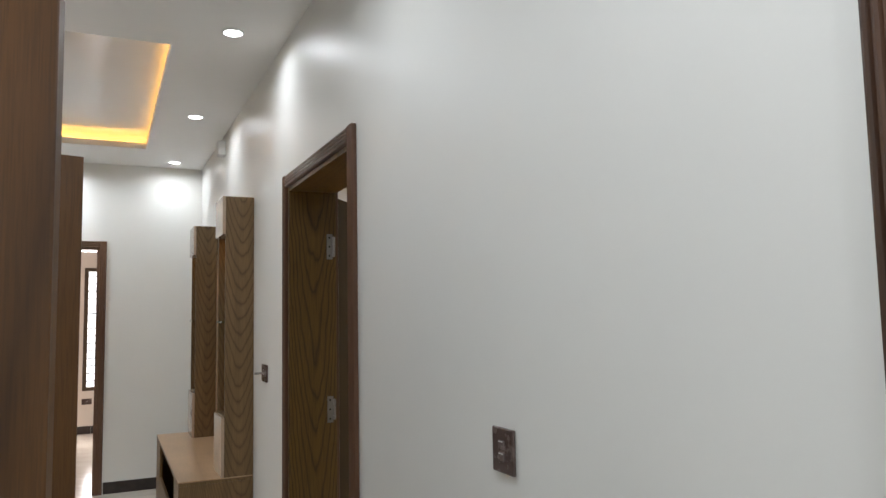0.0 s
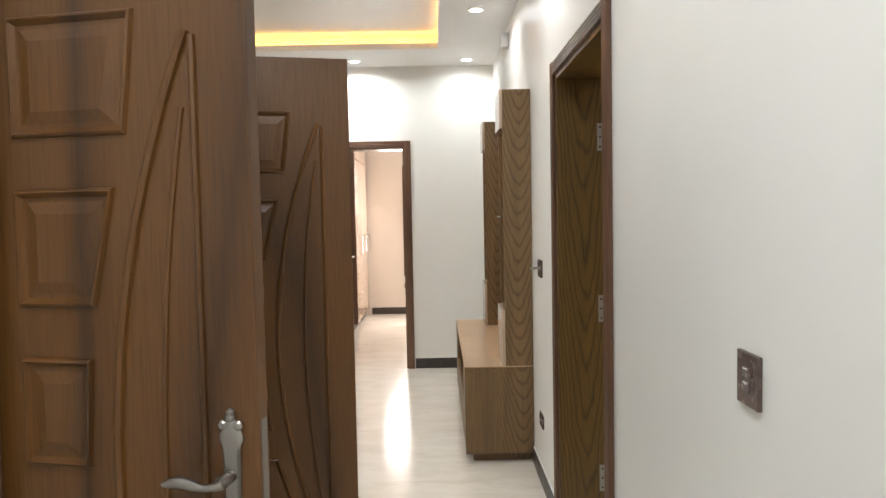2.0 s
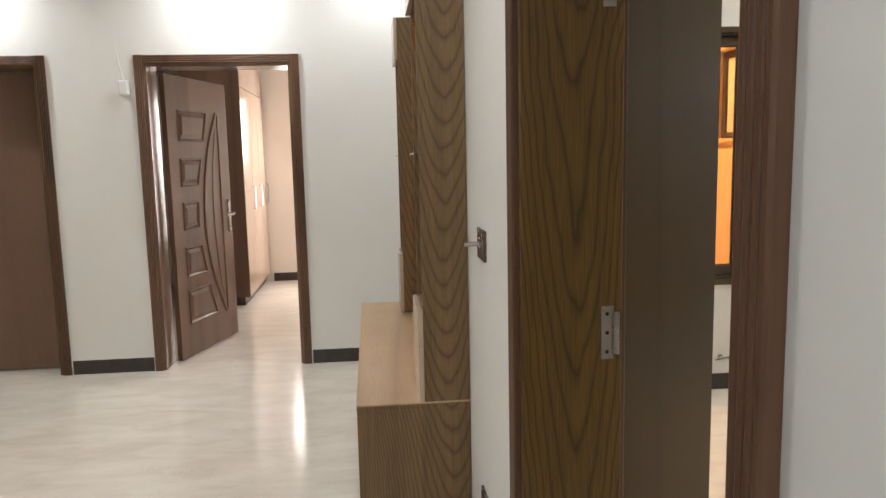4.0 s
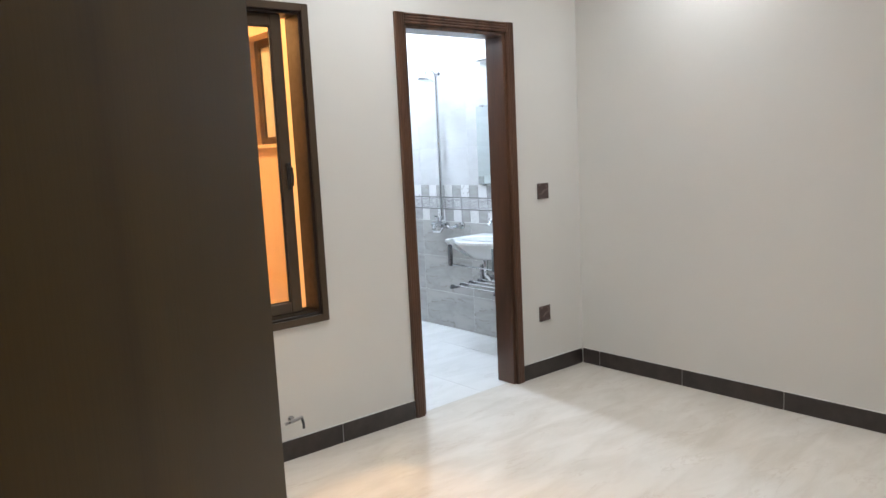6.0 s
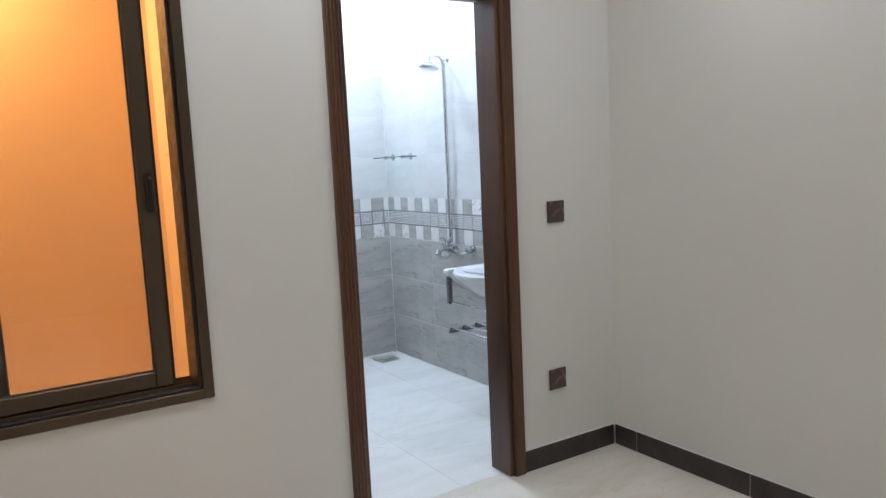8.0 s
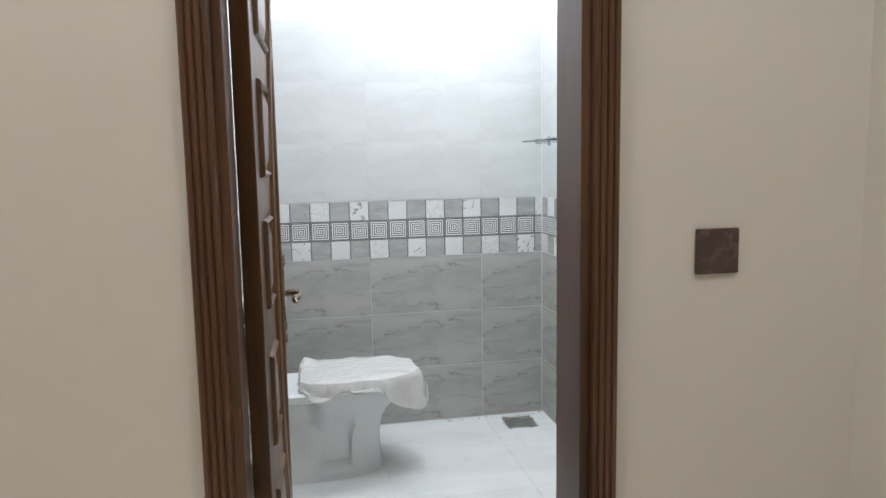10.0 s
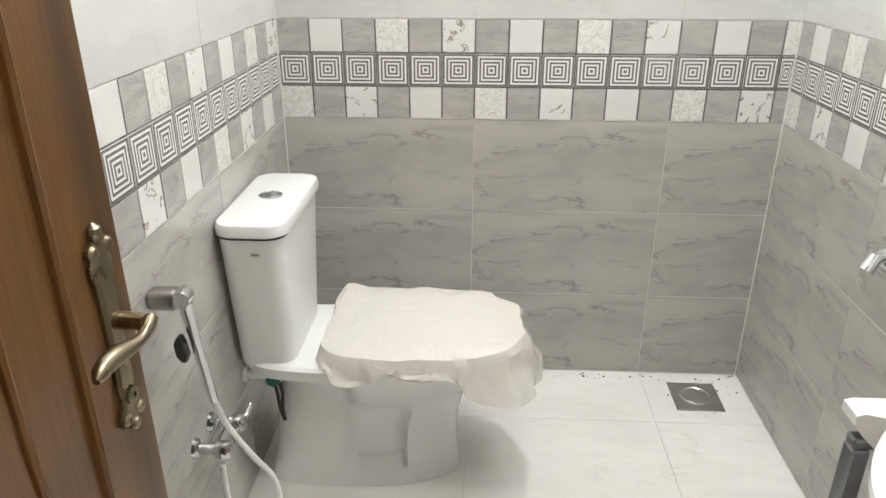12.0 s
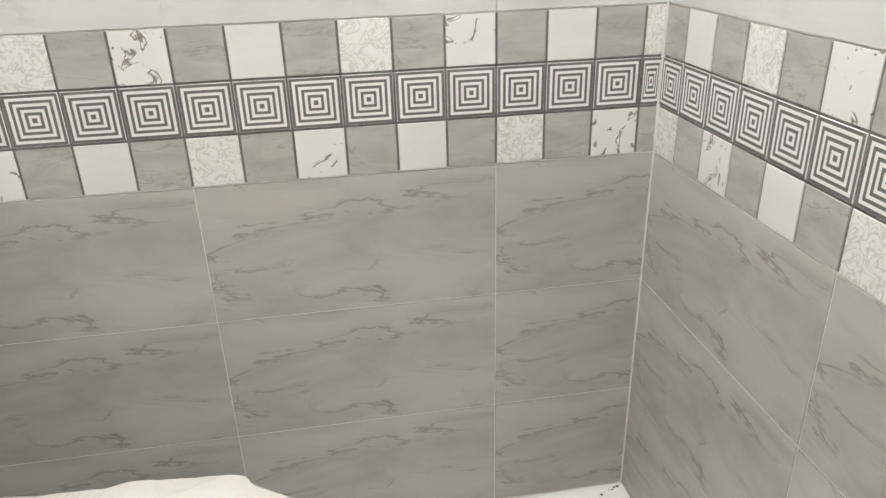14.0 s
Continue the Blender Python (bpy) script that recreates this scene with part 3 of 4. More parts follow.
panel_leaf(bath_door, 0.68, 2.1, leaf_pose((3.20, 6.475), (3.226, 7.153)), DOOR, handle_mat=BRASS, handle_z=0.98)

# the bedroom leaf and its hinges
hinge_at, free_at = (0.80, 3.825), (1.345, 4.473)
mm = leaf_pose(hinge_at, free_at)
bm = box(bm_new(), 0.0, -0.02, 0.008, 0.848, 0.02, 2.1, 0.003, 2)
bmesh.ops.transform(bm, matrix=mm, verts=bm.verts)
leaf_bed = part("leaf", bm, LEAF, bedroom_door, "smooth brown painted leaf")
for z in (0.25, 1.055, 1.85):
    bm = bm_new()
    box(bm, HX + 0.183, 3.782, z - 0.063, BX - 0.017, 3.7845, z + 0.063, 0.001)
    for k in range(5):
        tube(bm, [(BX - 0.012, 3.779, z - 0.05 + 0.02 * k + 0.0005), (BX - 0.012, 3.779, z - 0.0305 + 0.02 * k)], 0.007, 10)
    hinge = part("hinge", bm, STEEL, bedroom_door, "brushed steel butt hinge", True)
    for dz in (-0.045, 0, 0.045):
        part("screw", lathe(bm_new(), [(0.005, 0), (0.004, 0.0015), (0.001, 0.001)], Matrix.Translation((HX + 0.197, 3.7818, z + dz)) @ Matrix.Rotation(math.pi / 2, 4, "X"), 8), ALUIN, hinge)

# ---- windows ----
win = thing("window_1", (1.85, WY, 0.68), "bronze aluminium sliding window with both sashes pushed aside", "window", kind="structure")
X0, X1, Z0, Z1 = 1.15, 2.575, 0.68, 2.165


def frame_of(bm, x0, x1, y0, y1, z0, z1, w, bev=0.002):
    box(bm, x0, y0, z0, x0 + w, y1, z1, bev)
    box(bm, x1 - w, y0, z0, x1, y1, z1, bev)
    box(bm, x0 + w, y0, z0, x1 - w, y1, z0 + w, bev)
    box(bm, x0 + w, y0, z1 - w, x1 - w, y1, z1, bev)
    return bm


part("window_frame", frame_of(bm_new(), X0 - 0.025, X1 + 0.025, WY - 0.012, WY - 0.0005, Z0 - 0.022, Z1 + 0.025, 0.035), ALU, win)
part("window_frame", frame_of(bm_new(), X0 + 0.001, X1 - 0.001, WY + 0.001, WY + 0.13, Z0 + 0.001, Z1 - 0.001, 0.022), ALUIN, win)
for k in range(4):
    part("track", box(bm_new(), X0 + 0.022, WY + 0.022 + 0.03 * k, Z0 + 0.023, X1 - 0.022, WY + 0.026 + 0.03 * k, Z0 + 0.036), ALU, win)
for x0, x1, y, wide, metal in ((1.865, 2.478, WY + 0.03, 0.056, ALU), (1.955, 2.496, WY + 0.085, 0.036, ALUIN)):
    sash = part("sash", frame_of(bm_new(), x0, x1, y, y + 0.03, Z0 + 0.038, Z1 - 0.024, wide, 0.004), metal, win)
    part("gasket", frame_of(bm_new(), x0 + wide - 0.003, x1 - wide + 0.003, y + 0.008, y + 0.022, Z0 + 0.035 + wide, Z1 - 0.021 - wide, 0.008, 0.0), BLACK, sash)
    pane = part("pane", box(bm_new(), x0 + wide + 0.001, y + 0.012, Z0 + 0.039 + wide, x1 - wide - 0.001, y + 0.017, Z1 - 0.025 - wide), BRONZEGLASS, sash)
    pane.visible_shadow = False
bm = bm_new()
box(bm, 2.446, WY + 0.018, 1.32, 2.466, WY + 0.03, 1.45, 0.003)
tube(bm, [(2.456, WY + 0.02, 1.435), (2.456, WY - 0.008, 1.425), (2.456, WY - 0.012, 1.37), (2.456, WY - 0.006, 1.34)], 0.006)
part("latch", bm, ALUIN, win, smooth=True)

vent = thing("window_2", (2.83, 7.3, 1.56), "small brown ventilator window with frosted glass and pale sill", "window", kind="structure")
bm = frame_of(bm_new(), 7.08, 7.55, 0.10, 0.15, 1.56, 2.21, 0.05)
bmesh.ops.transform(bm, matrix=Matrix(((0, 1, 0, 2.83), (1, 0, 0, 0), (0, 0, 1, 0), (0, 0, 0, 1))), verts=bm.verts)
bmesh.ops.recalc_face_normals(bm, faces=bm.faces)
part("window_frame", bm, ALU, vent)
part("pane", box(bm_new(), 2.95, 7.131, 1.611, 2.956, 7.499, 2.159), FROST, vent)
part("window_sill", box(bm_new(), 2.79, 7.04, 1.535, 2.93, 7.59, 1.559, 0.003), PEACH, vent)

farwin = thing("window_3", (0.1, 11.1, 0.56), "bright window with a metal grille in the far bedroom", "window", kind="structure")
part("window_frame", frame_of(bm_new(), -0.499, 0.699, 11.09, 11.18, 0.561, 2.199, 0.05), ALU, farwin)
for k in range(15):
    part("grille_bar", box(bm_new(), -0.449, 11.15, 0.68 + 0.1 * k, 0.649, 11.16, 0.692 + 0.1 * k), BLACK, farwin)
structure("backdrop_sky", box(bm_new(), -1.5, 12.2, 0, 2, 12.25, 3.2), SKYGLOW, "overexposed daylight outside the far window", "backdrop")


# ---- skirting ----
def skirting(name, run, fixed, out, a, b, parent_label):
    """Tile skirting along x or y, of 0.6 m pieces with pale joints."""
    at = (a, fixed, 0) if run == "x" else (fixed, a, 0)
    d = thing(name, at, parent_label, "baseboard", kind="structure")
    n0 = a
    while n0 < b - 0.01:
        n1 = min(n0 + 0.606, b)
        lo, hi = sorted((fixed, fixed + out * 0.011))
        if run == "x":
            bm = box(bm_new(), n0 + 0.0015, lo, 0, n1 - 0.0015, hi, 0.1, 0.0015)
        else:
            bm = box(bm_new(), lo, n0 + 0.0015, 0, hi, n1 - 0.0015, 0.1, 0.0015)
        part("skirting_tile", bm, BASE, d)
        n0 = n1
    lo, hi = sorted((fixed, fixed + out * 0.008))
    part("grout", box(bm_new(), a, lo, 0, b, hi, 0.102) if run == "x" else box(bm_new(), lo, a, 0, hi, b, 0.102), GROUT, d)


SK = "dark slate-brown tile skirting with pale joints"
skirting("baseboard_bedroom_north_a", "x", WY, -1, BX + 0.02, 3.10, SK)
skirting("baseboard_bedroom_north_b", "x", WY, -1, 3.955, 4.515, SK)
skirting("baseboard_bedroom_east", "y", 4.53, -1, 0.66, WY - 0.012, SK)
skirting("baseboard_hall_east_a", "y", HX, -1, 0.88, 2.75, SK)
skirting("baseboard_hall_east_b", "y", HX, -1, 3.866, FY - 0.012, SK)
skirting("baseboard_lounge_north_a", "x", FY, -1, -0.23, HX - 0.012, SK)
skirting("baseboard_lounge_north_b", "x", FY, -1, -1.9, -1.345, SK)
skirting("baseboard_far_room", "x", 11.1, -1, -0.99, 1.0, SK)


# ---- hall things ----
def downlight(x, y, group):
    d = thing("downlight", (0, 0, 0), "round white recessed LED downlight, lit", "ceiling light", group, local=True)
    part("rim", lathe(bm_new(), [(0.055, 0.0), (0.055, -0.004), (0.045, -0.008), (0.043, 0.0)], Matrix(), 24), WHITEPL, d, smooth=True)
    part("diffuser", lathe(bm_new(), [(0.043, -0.001), (0.043, -0.005), (0.03, -0.0065)], Matrix(), 24), LED, d)
    d.matrix_basis = Matrix.Translation((x, y, CEIL))
    return d


first = downlight(*HALL_LAMPS[0], "recessed downlights")
for x, y in HALL_LAMPS[1:] + BED_LAMPS + BATH_LAMPS:
    copy_thing(first, Matrix.Translation((x, y, CEIL)))

# low media console and the two towers on it
UX0, UY0, UY1 = 0.15, 4.70, 6.557
con = thing("media_console", (0.36, 5.6, 0.06), "wall-hung low oak media console with an open niche", "console")
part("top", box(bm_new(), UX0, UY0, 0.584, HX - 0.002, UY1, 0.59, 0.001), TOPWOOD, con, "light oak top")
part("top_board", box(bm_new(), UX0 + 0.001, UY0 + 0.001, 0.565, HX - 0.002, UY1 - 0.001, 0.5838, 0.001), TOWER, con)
part("end_panel", box(bm_new(), UX0 + 0.002, UY0 + 0.001, 0.06, HX - 0.002, UY0 + 0.02, 0.5645, 0.001), TOWER, con)
part("end_panel", box(bm_new(), UX0 + 0.002, UY1 - 0.02, 0.06, HX - 0.002, UY1 - 0.001, 0.5645, 0.001), TOWER, con)
part("bottom", box(bm_new(), UX0 + 0.004, UY0 + 0.021, 0.06, HX - 0.002, UY1 - 0.021, 0.08), TOWER, con)
part("back", box(bm_new(), HX - 0.02, UY0 + 0.021, 0.081, HX - 0.003, UY1 - 0.021, 0.564), TOWER, con)
for y0, y1, z0, z1 in ((4.722, 5.0, 0.082, 0.563), (5.004, 6.2, 0.082, 0.33), (6.204, 6.536, 0.082, 0.563)):
    part("drawer_front", box(bm_new(), UX0 + 0.002, y0, z0, UX0 + 0.02, y1, z1, 0.002), TOWER, con)
part("plinth", box(bm_new(), UX0 + 0.05, UY0 + 0.06, 0.0, HX - 0.015, UY1 - 0.06, 0.0595), TOWER, con)


def tower(y0, y1, near):
    t = thing("display_tower", (0.47, y0, 0.59), "tall brown oak display tower with an open lit niche", "cabinet", "towers on the console")
    x0, z0, z1 = 0.386, 0.5905, 2.228
    part("side_panel", box(bm_new(), x0 + 0.012, y0, z0, HX - 0.002, y0 + 0.018, z1, 0.001), TOWER, t)
    part("side_panel", box(bm_new(), x0 + 0.012, y1 - 0.018, z0, HX - 0.002, y1, z1, 0.001), TOWER, t)
    part("top", box(bm_new(), x0 + 0.012, y0 + 0.0185, z1 - 0.018, HX - 0.002, y1 - 0.0185, z1 - 0.001), TOWER, t)
    part("back", box(bm_new(), HX - 0.02, y0 + 0.0185, z0, HX - 0.003, y1 - 0.0185, z1 - 0.019), TOWER, t)
    part("door", box(bm_new(), x0 - 0.006, y0 + 0.001, 2.0, x0 + 0.0115, y1 - 0.001, z1, 0.001), CABINET, t, "beige flap at the top")
    part("door", box(bm_new(), x0 - 0.006, y0 + 0.001, z0, x0 + 0.0115, y1 - 0.001, 0.93, 0.001), CABINET, t, "beige flap at the foot")
    for z in (0.92, 2.0):
        part("shelf", box(bm_new(), x0 + 0.013, y0 + 0.0185, z, HX - 0.021, y1 - 0.0185, z + 0.016), TOWER, t)
    part("shelf", box(bm_new(), x0 - 0.004, y0 + 0.0185, 1.478, HX - 0.021, y1 - 0.0185, 1.486), TEALGLASS, t, "clear glass shelf")
    part("lamp_strip", box(bm_new(), HX - 0.06, y0 + 0.03, 1.99, HX - 0.04, y1 - 0.03, 1.999), STRIP, t, "warm light strip")
    return t


tower(4.702, 5.0, True)
tower(6.23, 6.53, False)
part_panel = thing("display_board", (HX, 5.6, 0.6), "pale wall panel between the two towers", "wall panel")
part("board", box(bm_new(), HX - 0.012, 5.003, 0.592, HX - 0.002, 6.227, 2.0, 0.002), TOPWOOD, part_panel)


def switch(at, normal, w, h, keys, label, pin=False):
    """A brown wall plate; normal: the way it faces, '-x' or '-y'."""
    s = thing("wall_switch", at, label, "switch", local=True)
    part("plate", box(bm_new(), -w / 2, -0.009, -h / 2, w / 2, 0, h / 2, 0.003, 2), SWITCH, s)
    for k in range(keys):
        z = (k - (keys - 1) / 2) * 0.026
        part("rocker", box(bm_new(), -0.013, -0.0125, z - 0.01, 0.013, -0.008, z + 0.01, 0.002), SWKEY, s)
        part("mark", box(bm_new(), -0.009, -0.0132, z + 0.006, 0.009, -0.0124, z + 0.008), WHITEPL, s)
    if pin:
        bm = bm_new()
        tube(bm, [(-0.02, -0.008, 0), (-0.02, -0.03, 0), (-0.02, -0.055, -0.002)], 0.007)
        part("knob", bm, STEEL, s, smooth=True)
    s.matrix_basis = Matrix.Translation(at) @ Matrix.Rotation(-math.pi / 2 if normal == "-x" else 0, 4, "Z")
    return s


switch((HX, 4.36, 1.2), "-x", 0.135, 0.095, 2, "brown switch plate with a steel knob on the hall wall", True)
switch((HX, 4.36, 0.36), "-x", 0.12, 0.075, 1, "brown socket plate low on the hall wall")
switch((HX, 1.74, 1.211), "-x", 0.09, 0.098, 2, "square brown double switch on the white hall wall")
switch((4.18, WY + 0.012, 1.19), "-y", 0.1, 0.098, 0, "blank square brown wall plate in the bedroom")
switch((4.165, WY + 0.012, 0.405), "-y", 0.1, 0.098, 0, "blank square brown plate low on the wall")
switch((HX - 0.012, 5.9, 1.28), "-x", 0.12, 0.08, 1, "brown socket on the panel between the towers")
switch((-0.44, 11.1, 0.42), "-y", 0.12, 0.075, 1, "brown socket low in the far bedroom")

box_alarm = thing("wall_box", (HX, 5.9, 2.74), "small white plastic box high on the hall wall", "junction box")
part("body", box(bm_new(), HX - 0.06, 5.86, 2.73, HX - 0.001, 5.95, 2.84, 0.008, 2), WHITEPL, box_alarm)
cam_box = thing("wall_sensor", (-1.41, FY, 1.96), "small white sensor with a thin cable on the wall", "sensor")
part("body", box(bm_new(), -1.445, FY - 0.04, 1.93, -1.375, FY - 0.001, 2.03, 0.012, 2), WHITEPL, cam_box)
part("cable", tube(bm_new(), [(-1.41, FY - 0.006, 2.03), (-1.43, FY - 0.004, 2.12), (-1.45, FY - 0.004, 2.25)], 0.0025, 6), WHITEPL, cam_box)

# wardrobe in the far room
ward = thing("wardrobe", (-1.4, 10.3, 0), "tall glossy beige fitted wardrobe with steel handles", "wardrobe")
part("body", box(bm_new(), -1.6, 9.6, 0.09, -1.05, 11.09, 2.72), CABINET, ward)
part("end_panel", box(bm_new(), -1.6, 9.58, 0.09, -1.03, 9.5995, 2.72, 0.002), FARDOOR, ward, "brown side panel")
part("plinth", box(bm_new(), -1.58, 9.62, 0, -1.09, 11.08, 0.0895), BASE, ward)
for k in range(3):
    y0 = 9.603 + 0.496 * k
    for z0, z1 in ((0.095, 2.2), (2.21, 2.715)):
        dr = part("door", box(bm_new(), -1.0495, y0, z0, -1.03, y0 + 0.49, z1, 0.003), CABINET, ward)
        if z1 < 2.3:
            part("handle", tube(bm_new(), [(-1.029, y0 + 0.44, 0.97), (-1.0, y0 + 0.44, 0.97), (-1.0, y0 + 0.44, 1.2), (-1.029, y0 + 0.44, 1.2)], 0.006, 8), CHROME, dr, "chrome bar handle", True)

# small tap stub under the bedroom window
tap = thing("gas_tap", (2.35, WY, 0.2), "small chrome gas tap low on the bedroom wall", "tap")
bm = bm_new()
lathe(bm, [(0.016, 0), (0.016, 0.006), (0.009, 0.01), (0.009, 0.04), (0.001, 0.042)], Matrix.Translation((2.35, WY, 0.205)) @ Matrix.Rotation(math.pi / 2, 4, "X"), 14)
tube(bm, [(2.30, WY - 0.04, 0.2), (2.35, WY - 0.04, 0.205), (2.395, WY - 0.04, 0.212)], 0.008)
part("body", bm, CHROME, tap, smooth=True)
part("handle", tube(bm_new(), [(2.352, WY - 0.05, 0.19), (2.35, WY - 0.055, 0.215), (2.345, WY - 0.052, 0.24)], 0.006), BLACK, tap, "black lever", True)


# the bedroom's end wall stands slightly out of square with the hall
SKEW = Matrix(((1, 0, 0, 0), (-0.034, 1, 0, 0.034 * 4.53), (0, 0, 1, 0), (0, 0, 0, 1)))
for ob in list(scene.objects):
    top = ob
    while top.parent:
        top = top.parent
    if ob.type == "MESH" and not ob.name.startswith(("leaf", "panel", "moulding", "handle", "lever", "keyhole", "lock")) and top.name in ("wall_bedroom_north", "window_1", "door_6", "gas_tap", "baseboard_bedroom_north_a", "baseboard_bedroom_north_b"):
        ob.data.transform(SKEW)


# ---- bathroom things ----
def rrect(x0, x1, y0, y1, r, z, n=6):
    pts = []
    for cx, cy, a0 in ((x1 - r, y1 - r, 0), (x0 + r, y1 - r, 90), (x0 + r, y0 + r, 180), (x1 - r, y0 + r, 270)):
        for k in range(n + 1):
            a = radians(a0 + 90 * k / n)
            pts.append((cx + r * math.cos(a), cy + r * math.sin(a), z))
    return pts


def d_shape(x0, x1, cy, half, z, n=40, square=2.6, back=0.75, front=2.0):
    """A seat-like outline: squarish at x0, rounded at x1."""
    pts = []
    cx = x0 + (x1 - x0) * (0.42 if front == 2.0 else 0.5)
    for k in range(n):
        a = math.tau * k / n
        c, s = math.cos(a), math.sin(a)
        p = front if c > 0 else square
        r = (abs(c) ** p + abs(s) ** p) ** (-1 / p)
        reach = (x1 - cx) if c > 0 else (cx - x0)
        pts.append((cx + reach * r * c, cy + half * r * s * (1 if c > 0 else back + (1 - back) * (1 + r * c)), z))
    return pts


TC = 8.07
wc = thing("toilet", (3.3, TC, 0), "white ceramic close-coupled toilet, its seat still wrapped in film", "toilet")
tank = bm_new()
loft(tank, [rrect(3.078, 3.22, TC - 0.15, TC + 0.15, 0.03, 0.375), rrect(3.07, 3.215, TC - 0.165, TC + 0.165, 0.04, 0.40), rrect(3.066, 3.222, TC - 0.19, TC + 0.19, 0.045, 0.60), rrect(3.066, 3.226, TC - 0.212, TC + 0.212, 0.045, 0.752)])
part("cistern", tank, CERAMIC, wc, smooth=True)
lid = bm_new()
loft(lid, [rrect(3.066, 3.226, TC - 0.212, TC + 0.212, 0.045, 0.754), rrect(3.062, 3.236, TC - 0.222, TC + 0.222, 0.05, 0.76), rrect(3.062, 3.236, TC - 0.222, TC + 0.222, 0.05, 0.776), rrect(3.066, 3.232, TC - 0.217, TC + 0.217, 0.048, 0.786), rrect(3.085, 3.213, TC - 0.19, TC + 0.19, 0.04, 0.79)])
part("seam", loft(bm_new(), [rrect(3.064, 3.229, TC - 0.2145, TC + 0.2145, 0.046, z) for z in (0.7515, 0.7545)]), ALUIN, wc, "dark joint under the lid")
cl = part("cistern_lid", lid, CERAMIC, wc, smooth=True)
part("flush_button", lathe(bm_new(), [(0.03, 0), (0.03, 0.004), (0.026, 0.006), (0.024, 0.003), (0.022, 0.003), (0.02, 0.0055), (0.001, 0.0065)], Matrix.Translation((3.15, TC, 0.7895)), 28), CHROME, cl, "chrome push button", True)
part("maker_mark", box(bm_new(), 3.15, TC - 0.2105, 0.713, 3.17, TC - 0.2065, 0.7165), DARKLINE, wc)


def ease(v, a, b):
    t = min(1, max(0, (v - a) / (b - a)))
    return t * t * (3 - 2 * t)


def foot_ring(z, x0, x1, half, square=4, back=1.0):
    """One level of the pan: hollowed flanks between the foot's front column and its heel, and a hollow under the rear ledge."""
    out = []
    for x, y, zz in d_shape(x0, x1, TC, half, z, n=120, square=square, back=back):
        u, side = (x - 3.1) / 0.54, min(1, abs(y - TC) / 0.09)
        flank = 0.036 * ease(u, 0.36, 0.46) * (1 - ease(u, 0.70, 0.735)) * ease(z, 0.03, 0.075) * (1 - ease(z, 0.2, 0.29))
        ledge = 0.055 * (1 - ease(u, 0.38, 0.52)) * ease(z, 0.19, 0.27) * (1 - ease(z, 0.345, 0.362))
        d = (flank + ledge) * side
        out.append((x, y - d if y > TC else y + d, z))
    return out


bowl = bm_new()
loft(bowl, [foot_ring(*q) for q in ((0.0, 3.10, 3.638, 0.128, 5), (0.03, 3.10, 3.636, 0.125, 5), (0.05, 3.105, 3.633, 0.122, 5), (0.075, 3.11, 3.63, 0.119), (0.14, 3.12, 3.626, 0.114), (0.19, 3.13, 3.63, 0.116), (0.24, 3.14, 3.645, 0.124), (0.275, 3.13, 3.67, 0.138),
                                    (0.31, 3.12, 3.71, 0.155), (0.345, 3.09, 3.745, 0.172), (0.365, 3.075, 3.76, 0.18, 5, 0.95), (0.395, 3.075, 3.772, 0.185, 5, 0.95), (0.402, 3.085, 3.762, 0.176, 5, 0.95))])
part("bowl", bowl, CERAMIC, wc, smooth=True)
seat = bm_new()
loft(seat, [d_shape(x0, x1, TC, half, z, square=6, back=1, front=2.5) for x0, x1, half, z in ((3.31, 3.775, 0.185, 0.404), (3.305, 3.782, 0.19, 0.414), (3.305, 3.782, 0.19, 0.432), (3.32, 3.765, 0.175, 0.446))])
part("seat_lid", seat, CERAMIC, wc, smooth=True)
film = bm_new()
rows = []
SKIRT = ((0.034, 0.28), (0.031, 0.32), (0.027, 0.36), (0.022, 0.40), (0.017, 0.432), (0.006, 0.4475), (-0.02, 0.451), (-0.07, 0.453), (-0.13, 0.4535))
for j, (g, z) in enumerate(SKIRT):
    row = []
    for x, y, zz in d_shape(3.285 - g * 0.6, 3.79 + g * 1.5, TC, 0.193 + g * 0.7, z, n=220, square=6, back=1, front=2.5):
        ahead = min(1, max(0, (x - 3.60) / 0.2))
        loose = 1.0 if j < 4 else 0.55 if j < 6 else 0.12
        k = noise.noise((x * 14, y * 14, z * 9)) * 0.022 + noise.noise((x * 34, y * 34, z * 26)) * 0.008
        low = max(z, 0.392 - 0.11 * ahead + 0.022 * noise.noise((x * 9 + 4, y * 9, 1.0)) + 0.006 * j) if j < 4 else z
        lift = 0.018 * max(0, noise.noise((x * 8, y * 8, 3.0))) * (1 if 3 < j < 7 else 0.15)
        back = max(0, 1 - abs(x - 3.30) / 0.05) * max(0, (y - TC) / 0.2) * (0.03 if 3 < j < 7 else 0)
        row.append((x + k * loose * (0.6 + ahead) + 0.004 * ahead * (1 if j < 6 else 0), y + k * loose * 0.7, low + lift + back))
    rows.append(row)
loft(film, rows, caps=False)
bmesh.ops.contextual_create(film, geom=[e for e in film.edges if e.is_boundary and e.verts[0].co.z > 0.44 and abs(e.verts[0].co.y - TC) < 0.12 and e.verts[0].co.x < 3.72])
part("wrapping_film", film, FILM, wc, "crinkled milky plastic film", True)
for ob in wc.children_recursive:
    if ob.name.startswith(("cistern", "flush", "seam", "maker")):
        ob.data.transform(Matrix.Translation((0, TC * 0.07, 0)) @ Matrix.Diagonal((1, 0.93, 1.03, 1)))
    else:
        ob.data.transform(Matrix.Diagonal((1, 1, 1.035, 1)))
stop = thing("angle_valve", (LX, 7.99, 0.32), "white angle valve with black hoses beside the toilet", "valve")
bm = bm_new()
